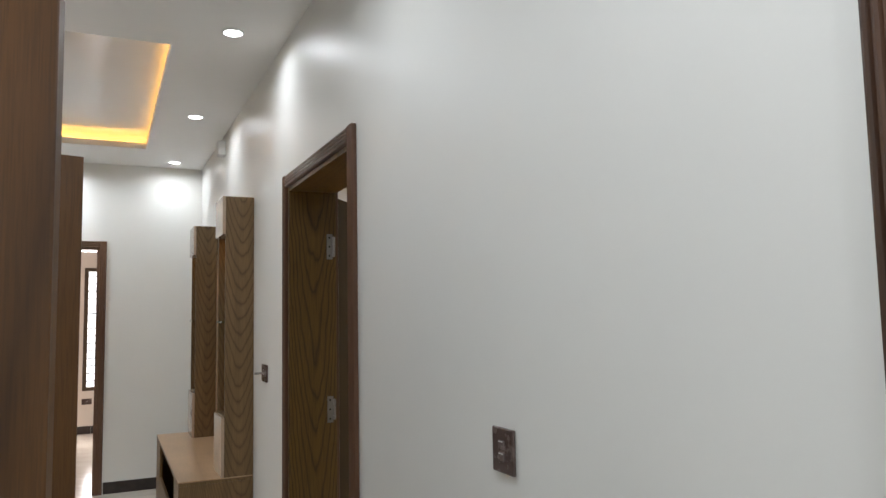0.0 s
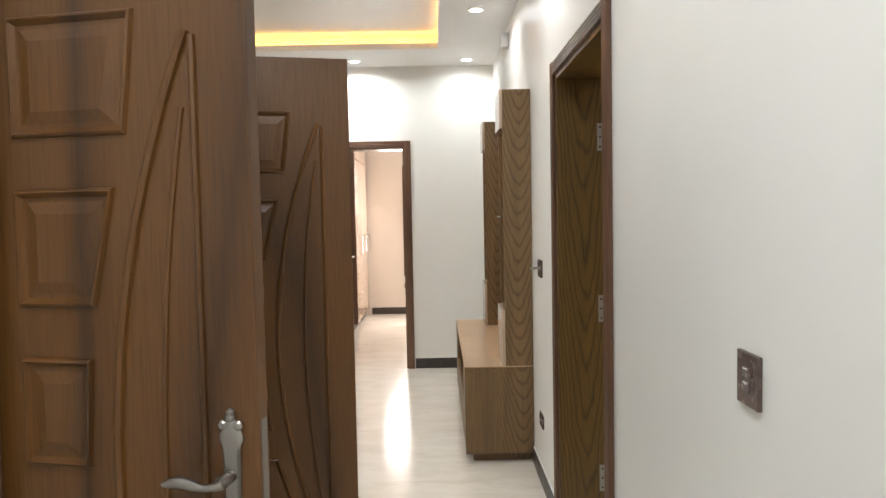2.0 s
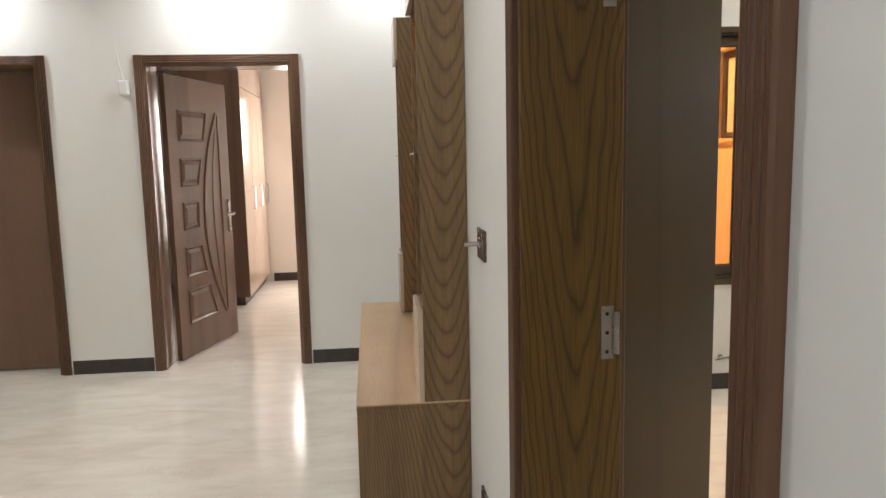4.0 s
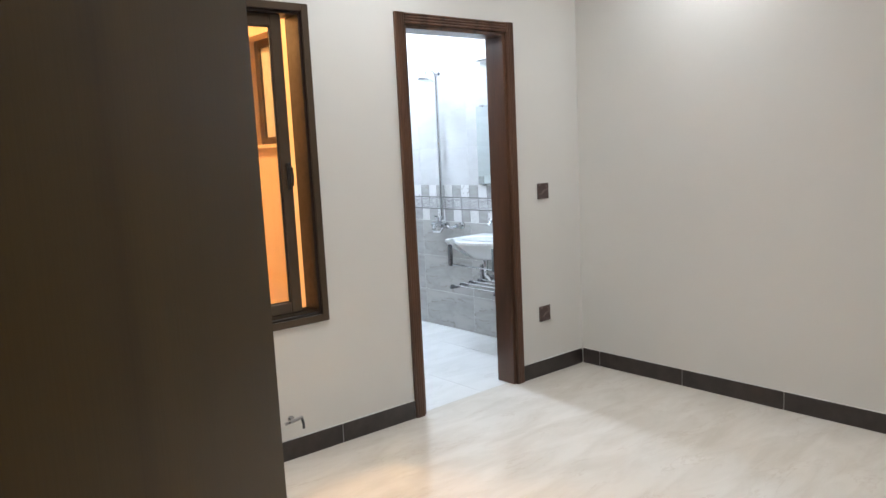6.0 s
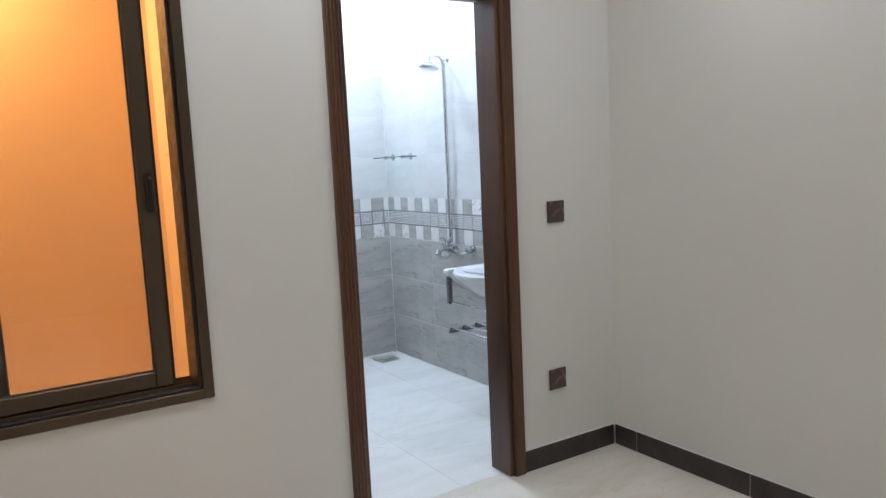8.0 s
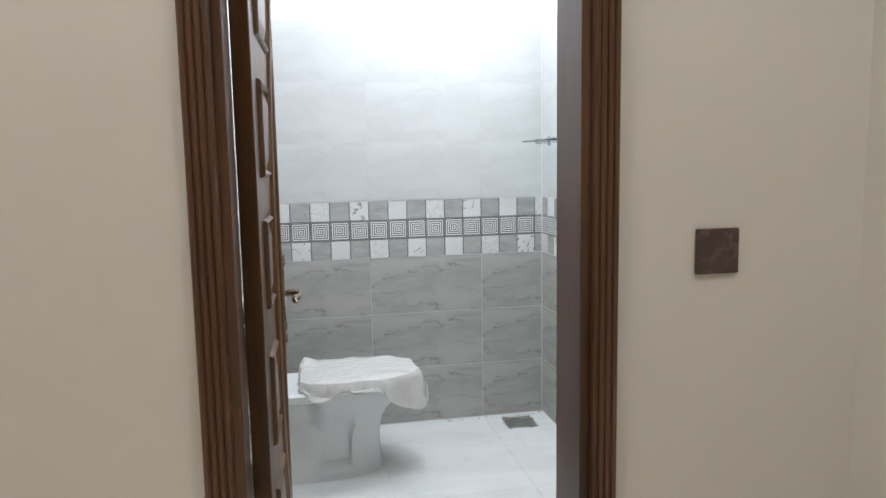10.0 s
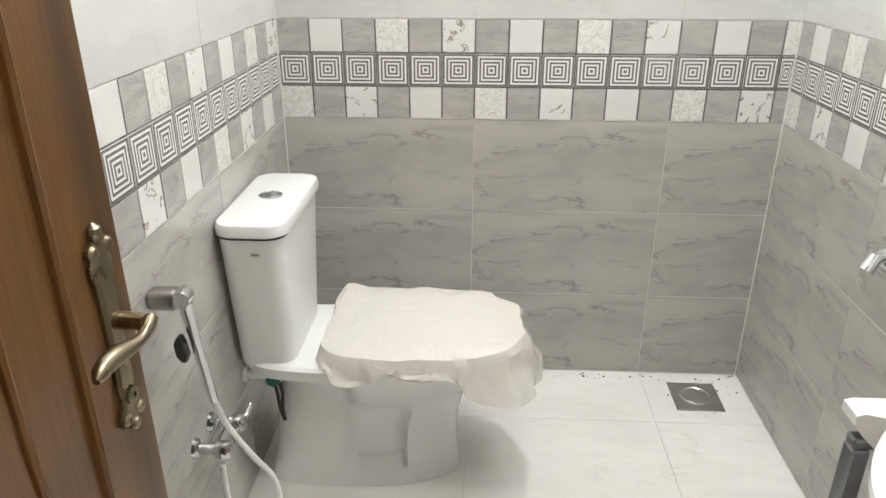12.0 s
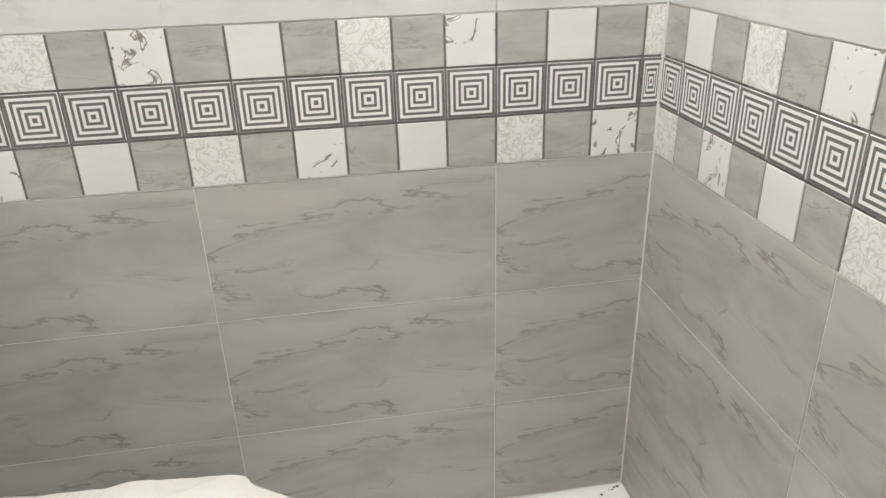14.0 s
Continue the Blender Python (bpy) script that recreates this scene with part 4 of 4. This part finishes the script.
lathe(bm, [(0.022, 0.0), (0.022, 0.006), (0.012, 0.01), (0.012, 0.07), (0.018, 0.072), (0.018, 0.1), (0.001, 0.102)], Matrix.Translation((LX, 7.97, 0.345)) @ Matrix.Rotation(math.pi / 2, 4, "Y"), 14)
part("body", bm, WHITEPL, stop, smooth=True)
part("handle", lathe(bm_new(), [(0.016, 0), (0.018, 0.006), (0.018, 0.022), (0.001, 0.025)], Matrix.Translation((LX + 0.085, 7.962, 0.345)) @ Matrix.Rotation(math.pi / 2, 4, "X"), 12), TEAL, stop, smooth=True)
for dx in (0.0, 0.014):
    part("hose", tube(bm_new(), [(LX + 0.075 + dx, 7.975, 0.34), (LX + 0.085 + dx, 7.97, 0.29), (LX + 0.09 + dx * 0.5, 7.965, 0.24), (LX + 0.1, 7.965, 0.205)], 0.005, 8), BLACK, stop, smooth=True)

# bidet spray with its mixing tap and hose
spray = thing("bidet_spray", (LX, 7.56, 0.5), "chrome bidet spray hanging from a wall holder with white hose", "spray")
SY = 7.55
bm = bm_new()
box(bm, LX, SY - 0.02, 0.77, LX + 0.06, SY + 0.02, 0.812, 0.012, 3)
part("holder", bm, STEEL, spray, smooth=True)
bm = bm_new()
lathe(bm, [(0.001, 0.0), (0.017, 0.0), (0.019, 0.01), (0.017, 0.03), (0.001, 0.032)], Matrix.Translation((LX + 0.066, SY - 0.016, 0.795)) @ Matrix.Rotation(-math.pi / 2, 4, "X"), 16)
tube(bm, [(LX + 0.066, SY, 0.795), (LX + 0.068, SY + 0.008, 0.74), (LX + 0.07, SY + 0.022, 0.66), (LX + 0.073, SY + 0.036, 0.58), (LX + 0.076, SY + 0.044, 0.53)], 0.012, 12, [0.014, 0.012, 0.0105, 0.0105, 0.009])
part("handle", bm, CHROME, spray, smooth=True)
bm = bm_new()
loft(bm, [rrect(LX + 0.05 - 0.012 * q, LX + 0.05 + 0.012 * q, SY - 0.012 + d, SY + 0.008 + d, 0.004, z, 3) for z, q, d in ((0.655, 0.5, 0.004), (0.67, 1.0, 0.0), (0.70, 0.9, -0.006), (0.712, 0.4, -0.004))])
part("trigger", bm, BLACK, spray)
hose = [(LX + 0.076, SY + 0.044, 0.53), (LX + 0.088, SY + 0.065, 0.45), (LX + 0.115, SY + 0.1, 0.35), (LX + 0.15, SY + 0.14, 0.24), (LX + 0.15, SY + 0.14, 0.14), (LX + 0.1, SY + 0.11, 0.11), (LX + 0.06, SY + 0.085, 0.19), (LX + 0.045, SY + 0.105, 0.33)]
pts = []
for i in range(len(hose) - 1):
    p0, p1, p2, p3 = (Vector(hose[max(0, min(len(hose) - 1, i + k))]) for k in (-1, 0, 1, 2))
    for s in range(6):
        t = s / 6
        pts.append(0.5 * ((2 * p1) + (p2 - p0) * t + (2 * p0 - 5 * p1 + 4 * p2 - p3) * t * t + (3 * p1 - p0 - 3 * p2 + p3) * t ** 3))
part("hose", tube(bm_new(), pts, 0.0065, 10, [0.0065 + 0.0008 * (i % 2) for i in range(len(pts))]), WHITEPL, spray, smooth=True)
bm = bm_new()
for dy in (-0.035, 0.06):
    M = Matrix.Translation((LX, 7.665 + dy, 0.375)) @ Matrix.Rotation(math.pi / 2, 4, "Y")
    lathe(bm, [(0.024, 0), (0.022, 0.008), (0.012, 0.012), (0.012, 0.045), (0.02, 0.05), (0.021, 0.075), (0.016, 0.083), (0.001, 0.085)], M, 18)
tube(bm, [(LX + 0.03, 7.63, 0.375), (LX + 0.03, 7.725, 0.375)], 0.013, 12)
tube(bm, [(LX + 0.03, 7.66, 0.375), (LX + 0.045, 7.66, 0.345), (LX + 0.045, 7.66, 0.325)], 0.009, 10)
part("tap", bm, CHROME, spray, smooth=True)
for dy in (-0.035, 0.06):
    bm = bm_new()
    for a in (20, 160):
        tube(bm, [(LX + 0.07, 7.665 + dy, 0.375), (LX + 0.085, 7.665 + dy + 0.018 * math.cos(radians(a)), 0.375 + 0.018), (LX + 0.09, 7.665 + dy + 0.036 * math.cos(radians(a)), 0.375 + 0.03)], 0.008, 10, [0.006, 0.009, 0.005])
    part("tap_handle", bm, CHROME, spray, smooth=True)

# floor drain
drain = thing("floor_drain", (4.411, 8.425, 0.003), "square steel floor drain with a round cover", "drain")
part("plate", box(bm_new(), 4.333, 8.347, 0.0015, 4.489, 8.503, 0.006, 0.002), DRAINSTEEL, drain)
part("cover", lathe(bm_new(), [(0.052, 0.0), (0.052, 0.004), (0.046, 0.006), (0.042, 0.003), (0.02, 0.005), (0.001, 0.005)], Matrix.Translation((4.411, 8.425, 0.0055)), 28), DRAINSTEEL, drain, smooth=True)

grit = tagged(new("grit"), "small dark crumbs of debris on the bathroom floor", "debris", kind="stuff")
random.seed(11)
bm = bm_new()
for k in range(46):
    near = k < 26
    gx, gy = (random.uniform(4.0, 4.57), random.uniform(8.515, 8.555)) if near else (random.uniform(4.3, 4.56), random.uniform(8.31, 8.53))
    q = random.uniform(0.0015, 0.0045)
    box(bm, gx, gy, 0.0006, gx + q * random.uniform(1, 2.2), gy + q, 0.0006 + q * 0.6)
part("crumbs", bm, BASE, grit)

# shower: mixer, riser, head
PY = 7.69
sh = thing("shower_set", (RX, PY, 0.9), "chrome exposed shower mixer with riser pipe and overhead rose", "shower")
bm = bm_new()
tube(bm, [(RX - 0.035, PY, 0.91), (RX - 0.035, PY, 2.04), (RX - 0.04, PY, 2.075), (RX - 0.065, PY, 2.1), (RX - 0.1, PY, 2.105), (RX - 0.135, PY - 0.01, 2.09), (RX - 0.155, PY - 0.02, 2.05)], 0.0125, 12)
lathe(bm, [(0.018, 0), (0.018, 0.006), (0.008, 0.01), (0.008, 0.036)], Matrix.Translation((RX, PY, 2.08)) @ Matrix.Rotation(-math.pi / 2, 4, "Y"), 14)
part("riser", bm, CHROME, sh, smooth=True)
MH = Matrix.Translation((RX - 0.16, PY - 0.025, 2.03)) @ Matrix.Rotation(radians(14), 4, "Y")
part("rose", lathe(bm_new(), [(0.012, 0.03), (0.02, 0.022), (0.05, 0.006), (0.064, -0.004), (0.064, -0.014), (0.055, -0.018), (0.001, -0.019)], MH, 28), CHROME, sh, smooth=True)
MZ = 0.872
bm = bm_new()
for dy in (-0.2, 0.075):
    lathe(bm, [(0.032, 0), (0.03, 0.01), (0.014, 0.016), (0.014, 0.045), (0.02, 0.05), (0.018, 0.062), (0.001, 0.064)], Matrix.Translation((RX, PY + dy, MZ)) @ Matrix.Rotation(-math.pi / 2, 4, "Y"), 18)
tube(bm, [(RX - 0.05, PY - 0.2, MZ), (RX - 0.066, PY - 0.17, MZ - 0.014), (RX - 0.07, PY - 0.13, MZ - 0.016), (RX - 0.067, PY - 0.085, MZ - 0.002)], 0.012, 12)
tube(bm, [(RX - 0.065, PY - 0.09, MZ), (RX - 0.065, PY - 0.085, MZ), (RX - 0.065, PY + 0.085, MZ), (RX - 0.065, PY + 0.09, MZ)], 0.022, 16, [0.027, 0.022, 0.022, 0.018])
tube(bm, [(RX - 0.06, PY, MZ + 0.015), (RX - 0.05, PY, MZ + 0.05), (RX - 0.036, PY, MZ + 0.07)], 0.012, 12)
part("mixer", bm, CHROME, sh, smooth=True)
bm = bm_new()
tube(bm, [(RX - 0.075, PY - 0.03, MZ - 0.005), (RX - 0.11, PY - 0.05, MZ + 0.01), (RX - 0.16, PY - 0.07, MZ + 0.014), (RX - 0.195, PY - 0.083, MZ + 0.006), (RX - 0.208, PY - 0.088, MZ - 0.016)], 0.013, 14, [0.017, 0.015, 0.0145, 0.015, 0.016])
part("spout", bm, CHROME, sh, smooth=True)
bm = bm_new()
tube(bm, [(RX - 0.085, PY - 0.06, MZ - 0.016), (RX - 0.115, PY - 0.06, MZ - 0.05), (RX - 0.12, PY + 0.02, MZ - 0.052), (RX - 0.09, PY + 0.045, MZ - 0.018)], 0.008, 10)
part("diverter", bm, CHROME, sh, smooth=True)
bm = bm_new()
lathe(bm, [(0.022, 0.0), (0.026, 0.015), (0.02, 0.035), (0.001, 0.038)], Matrix.Translation((RX - 0.075, PY, MZ + 0.018)), 16)
tube(bm, [(RX - 0.075, PY, MZ + 0.045), (RX - 0.092, PY, MZ + 0.07), (RX - 0.125, PY, MZ + 0.078)], 0.008, 10)
part("lever", bm, CHROME, sh, smooth=True)

# glass shelf beside the corner
gs = thing("glass_shelf", (RX, 8.2, 1.46), "clear green-edged glass shelf on two chrome brackets", "shelf")
shelf_pane = part("pane", box(bm_new(), RX - 0.125, 8.1, 1.482, RX - 0.015, 8.53, 1.488, 0.001), TEALGLASS, gs)
shelf_pane.visible_shadow = False
for y in (8.2, 8.45):
    bm = bm_new()
    lathe(bm, [(0.024, 0), (0.024, 0.006), (0.013, 0.012), (0.011, 0.04), (0.014, 0.045), (0.014, 0.075), (0.001, 0.08)], Matrix.Translation((RX, y, 1.485)) @ Matrix.Rotation(-math.pi / 2, 4, "Y"), 16)
    part("bracket", bm, CHROME, gs, smooth=True)

# basin on chrome brackets with towel rails
BCY = 6.99
basin = thing("wash_basin", (RX, BCY, 0.82), "white ceramic wash basin with curved front on chrome brackets", "basin")


def basin_outline(g, z):
    pts = []
    for k in range(41):
        t = k / 40
        y = BCY + 0.265 - 0.53 * t
        s = abs(2 * t - 1)
        front = 0.29 + 0.16 * (1 - s ** 2.2) if s < 0.84 else 0.39
        pts.append((RX - 0.002 - max(0.02, front - g), y + (g if t < 0.5 else -g) * -0.6 * s, z))
    pts.append((RX - 0.002, BCY - 0.265 + 0.6 * g, z))
    pts.append((RX - 0.002, BCY + 0.265 - 0.6 * g, z))
    return pts


bm = bm_new()
loft(bm, [basin_outline(0.22, 0.66), basin_outline(0.12, 0.69), basin_outline(0.05, 0.75), basin_outline(0.012, 0.785), basin_outline(0.0, 0.80), basin_outline(0.0, 0.815), basin_outline(0.008, 0.822)], caps=True)
part("bowl", bm, CERAMIC, basin, smooth=True)
bm = bm_new()
cxb = RX - 0.25
loft(bm, [[(cxb + 0.13 * q * math.cos(k * math.tau / 32), BCY + 0.2 * q * math.sin(k * math.tau / 32), z) for k in range(32)] for q, z in ((1.0, 0.8225), (1.04, 0.8265), (0.97, 0.8235), (0.6, 0.8232), (0.05, 0.823))])
part("rim", bm, CERAMIC, basin, smooth=True)
for y in (BCY + 0.228, BCY - 0.228):
    bm = bm_new()
    box(bm, RX - 0.392, y - 0.012, 0.765, RX - 0.001, y + 0.012, 0.782, 0.003)
    box(bm, RX - 0.392, y - 0.014, 0.62, RX - 0.366, y + 0.014, 0.765, 0.003)
    part("bracket", bm, DARKCHROME, basin, smooth=False)
    bm = bm_new()
    box(bm, RX - 0.39, y - 0.011, 0.447, RX - 0.001, y + 0.011, 0.467, 0.003)
    box(bm, RX - 0.075, y - 0.012, 0.467, RX - 0.045, y + 0.012, 0.585, 0.003)
    for k in range(4):
        tube(bm, [(RX - 0.375 + 0.09 * k, y, 0.466), (RX - 0.375 + 0.09 * k, y, 0.476)], 0.012, 10)
    part("towel_arm", bm, DARKCHROME, basin)
for x, z in ((RX - 0.379, 0.632), (RX - 0.375, 0.48), (RX - 0.285, 0.48), (RX - 0.195, 0.48), (RX - 0.105, 0.48)):
    part("rail", tube(bm_new(), [(x, BCY - 0.228, z), (x, BCY + 0.228, z)], 0.006, 10), CHROME, basin, smooth=True)
bm = bm_new()
tube(bm, [(RX - 0.07, BCY, 0.82), (RX - 0.07, BCY, 0.92), (RX - 0.1, BCY, 0.945), (RX - 0.17, BCY, 0.94), (RX - 0.19, BCY, 0.92)], 0.012, 12)
part("tap", bm, CHROME, basin, smooth=True)
part("drain_pipe", tube(bm_new(), [(RX - 0.24, BCY, 0.665), (RX - 0.24, BCY, 0.56), (RX - 0.2, BCY, 0.52), (RX - 0.1, BCY, 0.54), (RX - 0.002, BCY, 0.54)], 0.018, 12), CHROME, basin, smooth=True)
mir = thing("wall_mirror", (RX, 6.98, 1.2), "frameless rectangular mirror above the wash basin", "mirror")
part("glass", box(bm_new(), RX - 0.012, 6.72, 1.205, RX - 0.004, 7.27, 1.79, 0.002), MIRROR, mir)
for z in (1.2, 1.79):
    part("clip", box(bm_new(), RX - 0.02, 7.19, z - 0.008, RX - 0.001, 7.22, z + 0.008, 0.002), CHROME, mir)
ex = thing("exhaust_fan", (RX, 7.15, 2.13), "small square white extractor high on the bath wall", "fan")
part("body", box(bm_new(), RX - 0.05, 7.1, 2.12, RX - 0.001, 7.24, 2.24, 0.006, 2), WHITEPL, ex)

# ---- bathroom tiles ----
T1, SQ, ROW = 0.5945, 0.0991, 0.298
Z_LOW, Z_HIGH, Z_TOP = 0.897, 1.1945, 2.092


def tile_mesh(w, h, material, name, gap=0.002, uv=False):
    bm = bm_new()
    a, b, c, d = gap / 2, w - gap / 2, gap / 2, h - gap / 2
    e = 0.0006
    loft(bm, [[(u, y, v) for u, v in ((a, c), (b, c), (b, d), (a, d))] for y in (0.006, 0.0012)] + [[(u, 0, v) for u, v in ((a + e, c + e), (b - e, c + e), (b - e, d - e), (a + e, d - e))]])
    me = bpy.data.meshes.new(name)
    if uv:
        layer = bm.loops.layers.uv.new("UVMap")
        for f in bm.faces:
            for l in f.loops:
                l[layer].uv = (l.vert.co.x / w, l.vert.co.z / h)
    bm.to_mesh(me)
    bm.free()
    me.materials.append(material)
    return me


MESHES = {}


def tile(parent, m, u, v, w, h, material, name="tile", gap=0.002, uv=False):
    key = (round(w, 3), round(h, 3), material.name)
    if key not in MESHES:
        MESHES[key] = tile_mesh(w, h, material, name, gap, uv)
    ob = new(name, MESHES[key])
    ob.parent = parent
    ob.matrix_parent_inverse = BASES[parent.name]
    ob.matrix_basis = m @ Matrix.Translation((u, 0, v))
    return ob


BIRD = make_floral("sprig_print_square", (0.74, 0.73, 0.71), (0.25, 0.22, 0.19), 17, 0.35, 0.375)
TOPROW = (SQ_GREY, SQ_WHITE, SQ_GREY, SQ_FLORAL, SQ_GREY, BIRD)
LOWROW = (SQ_FLORAL, SQ_GREY, BIRD, SQ_GREY, SQ_WHITE, SQ_GREY)


def tiled_wall(name, m, length, start, label):
    """Tiles on a wall face; m maps (along, out of the wall, up); start: where the first whole tile begins, at or before 0."""
    at = m @ Vector((length / 2, 0, 0))
    d = thing(name, at, label, "wall tiles", kind="structure")

    def bake(bm):
        bmesh.ops.transform(bm, matrix=m, verts=bm.verts)
        bmesh.ops.recalc_face_normals(bm, faces=bm.faces)
        return bm

    part("grout", bake(box(bm_new(), 0, 0.003, 0, length, 0.0055, Z_TOP)), GROUT, d)
    part("grout", bake(box(bm_new(), -0.002, -0.003, 0, 0.0035, 0.003, Z_TOP)), GROUT, d)
    part("grout", bake(box(bm_new(), 0.001, 0.0012, 0, length - 0.001, 0.0022, Z_LOW - 0.001)), GROUT, d)
    part("grout", bake(box(bm_new(), 0.001, 0.0012, Z_HIGH + 0.001, length - 0.001, 0.0022, Z_TOP)), GROUT, d)
    part("border_backing", bake(box(bm_new(), 0.004, 0.0018, Z_LOW + 0.003, length - 0.004, 0.0029, Z_HIGH - 0.003)), DARKLINE, d)
    u = start
    while u < length - 0.004:
        a, b = max(u, 0), min(u + T1, length)
        for z1 in (Z_LOW, Z_LOW - ROW, Z_LOW - 2 * ROW):
            z0 = max(z1 - ROW, 0.002)
            tile(d, m, a, z0, b - a, z1 - z0, GREYTILE)
        z0 = Z_HIGH
        while z0 < Z_TOP - 0.01:
            z1 = min(z0 + ROW, Z_TOP)
            tile(d, m, a, z0, b - a, z1 - z0, WHITETILE, gap=0.001)
            z0 = z1
        for i in range(6):
            s0, s1 = max(u + i * SQ, 0), min(u + (i + 1) * SQ, length)
            if s1 - s0 < 0.012:
                continue
            tile(d, m, s0, Z_HIGH - SQ, s1 - s0, SQ, TOPROW[i], "border_square", 0.0045)
            tile(d, m, s0, Z_HIGH - 2 * SQ, s1 - s0, SQ, SQ_RING, "border_square", 0.0045, True)
            tile(d, m, s0, Z_LOW, s1 - s0, SQ, LOWROW[i], "border_square", 0.0045)
        u += T1
    return d


def wall_map(origin, along, out):
    a, o = Vector((*along, 0)), Vector((*out, 0))
    return Matrix(((a.x, -o.x, 0, origin[0]), (a.y, -o.y, 0, origin[1]), (0, 0, 1, 0), (0, 0, 0, 1)))


GREY_LABEL = "polished grey marble-look tiles with a patterned border"
tiled_wall("wall_tiles_north", wall_map((LX, EY), (1, 0), (0, -1)), RX - LX, 0, GREY_LABEL)
WL = EY - BY
tiled_wall("wall_tiles_west", wall_map((LX, BY), (0, 1), (1, 0)), WL, WL - 4 * T1, GREY_LABEL)
tiled_wall("wall_tiles_east", wall_map((RX, EY), (0, -1), (-1, 0)), WL, -0.012, GREY_LABEL)

bf = thing("floor_bath", (3.8, 7.5, 0), "pale marble-look bathroom floor tiles with thin joints", "floor", kind="structure")
part("grout", box(bm_new(), LX - 0.02, BY - 0.06, -0.06, RX + 0.02, EY + 0.02, -0.0015), GROUT, bf)
for x0, x1 in ((LX, 3.65), (3.65, 4.25), (4.25, RX)):
    for y0, y1 in ((BY - 0.06, 7.083), (7.083, 7.683), (7.683, 8.283), (8.283, EY)):
        part("floor_tile", box(bm_new(), x0 + 0.0007, y0 + 0.0007, -0.01, x1 - 0.0007, y1 - 0.0007, 0.0005, 0.0005), BATHFLOOR, bf)
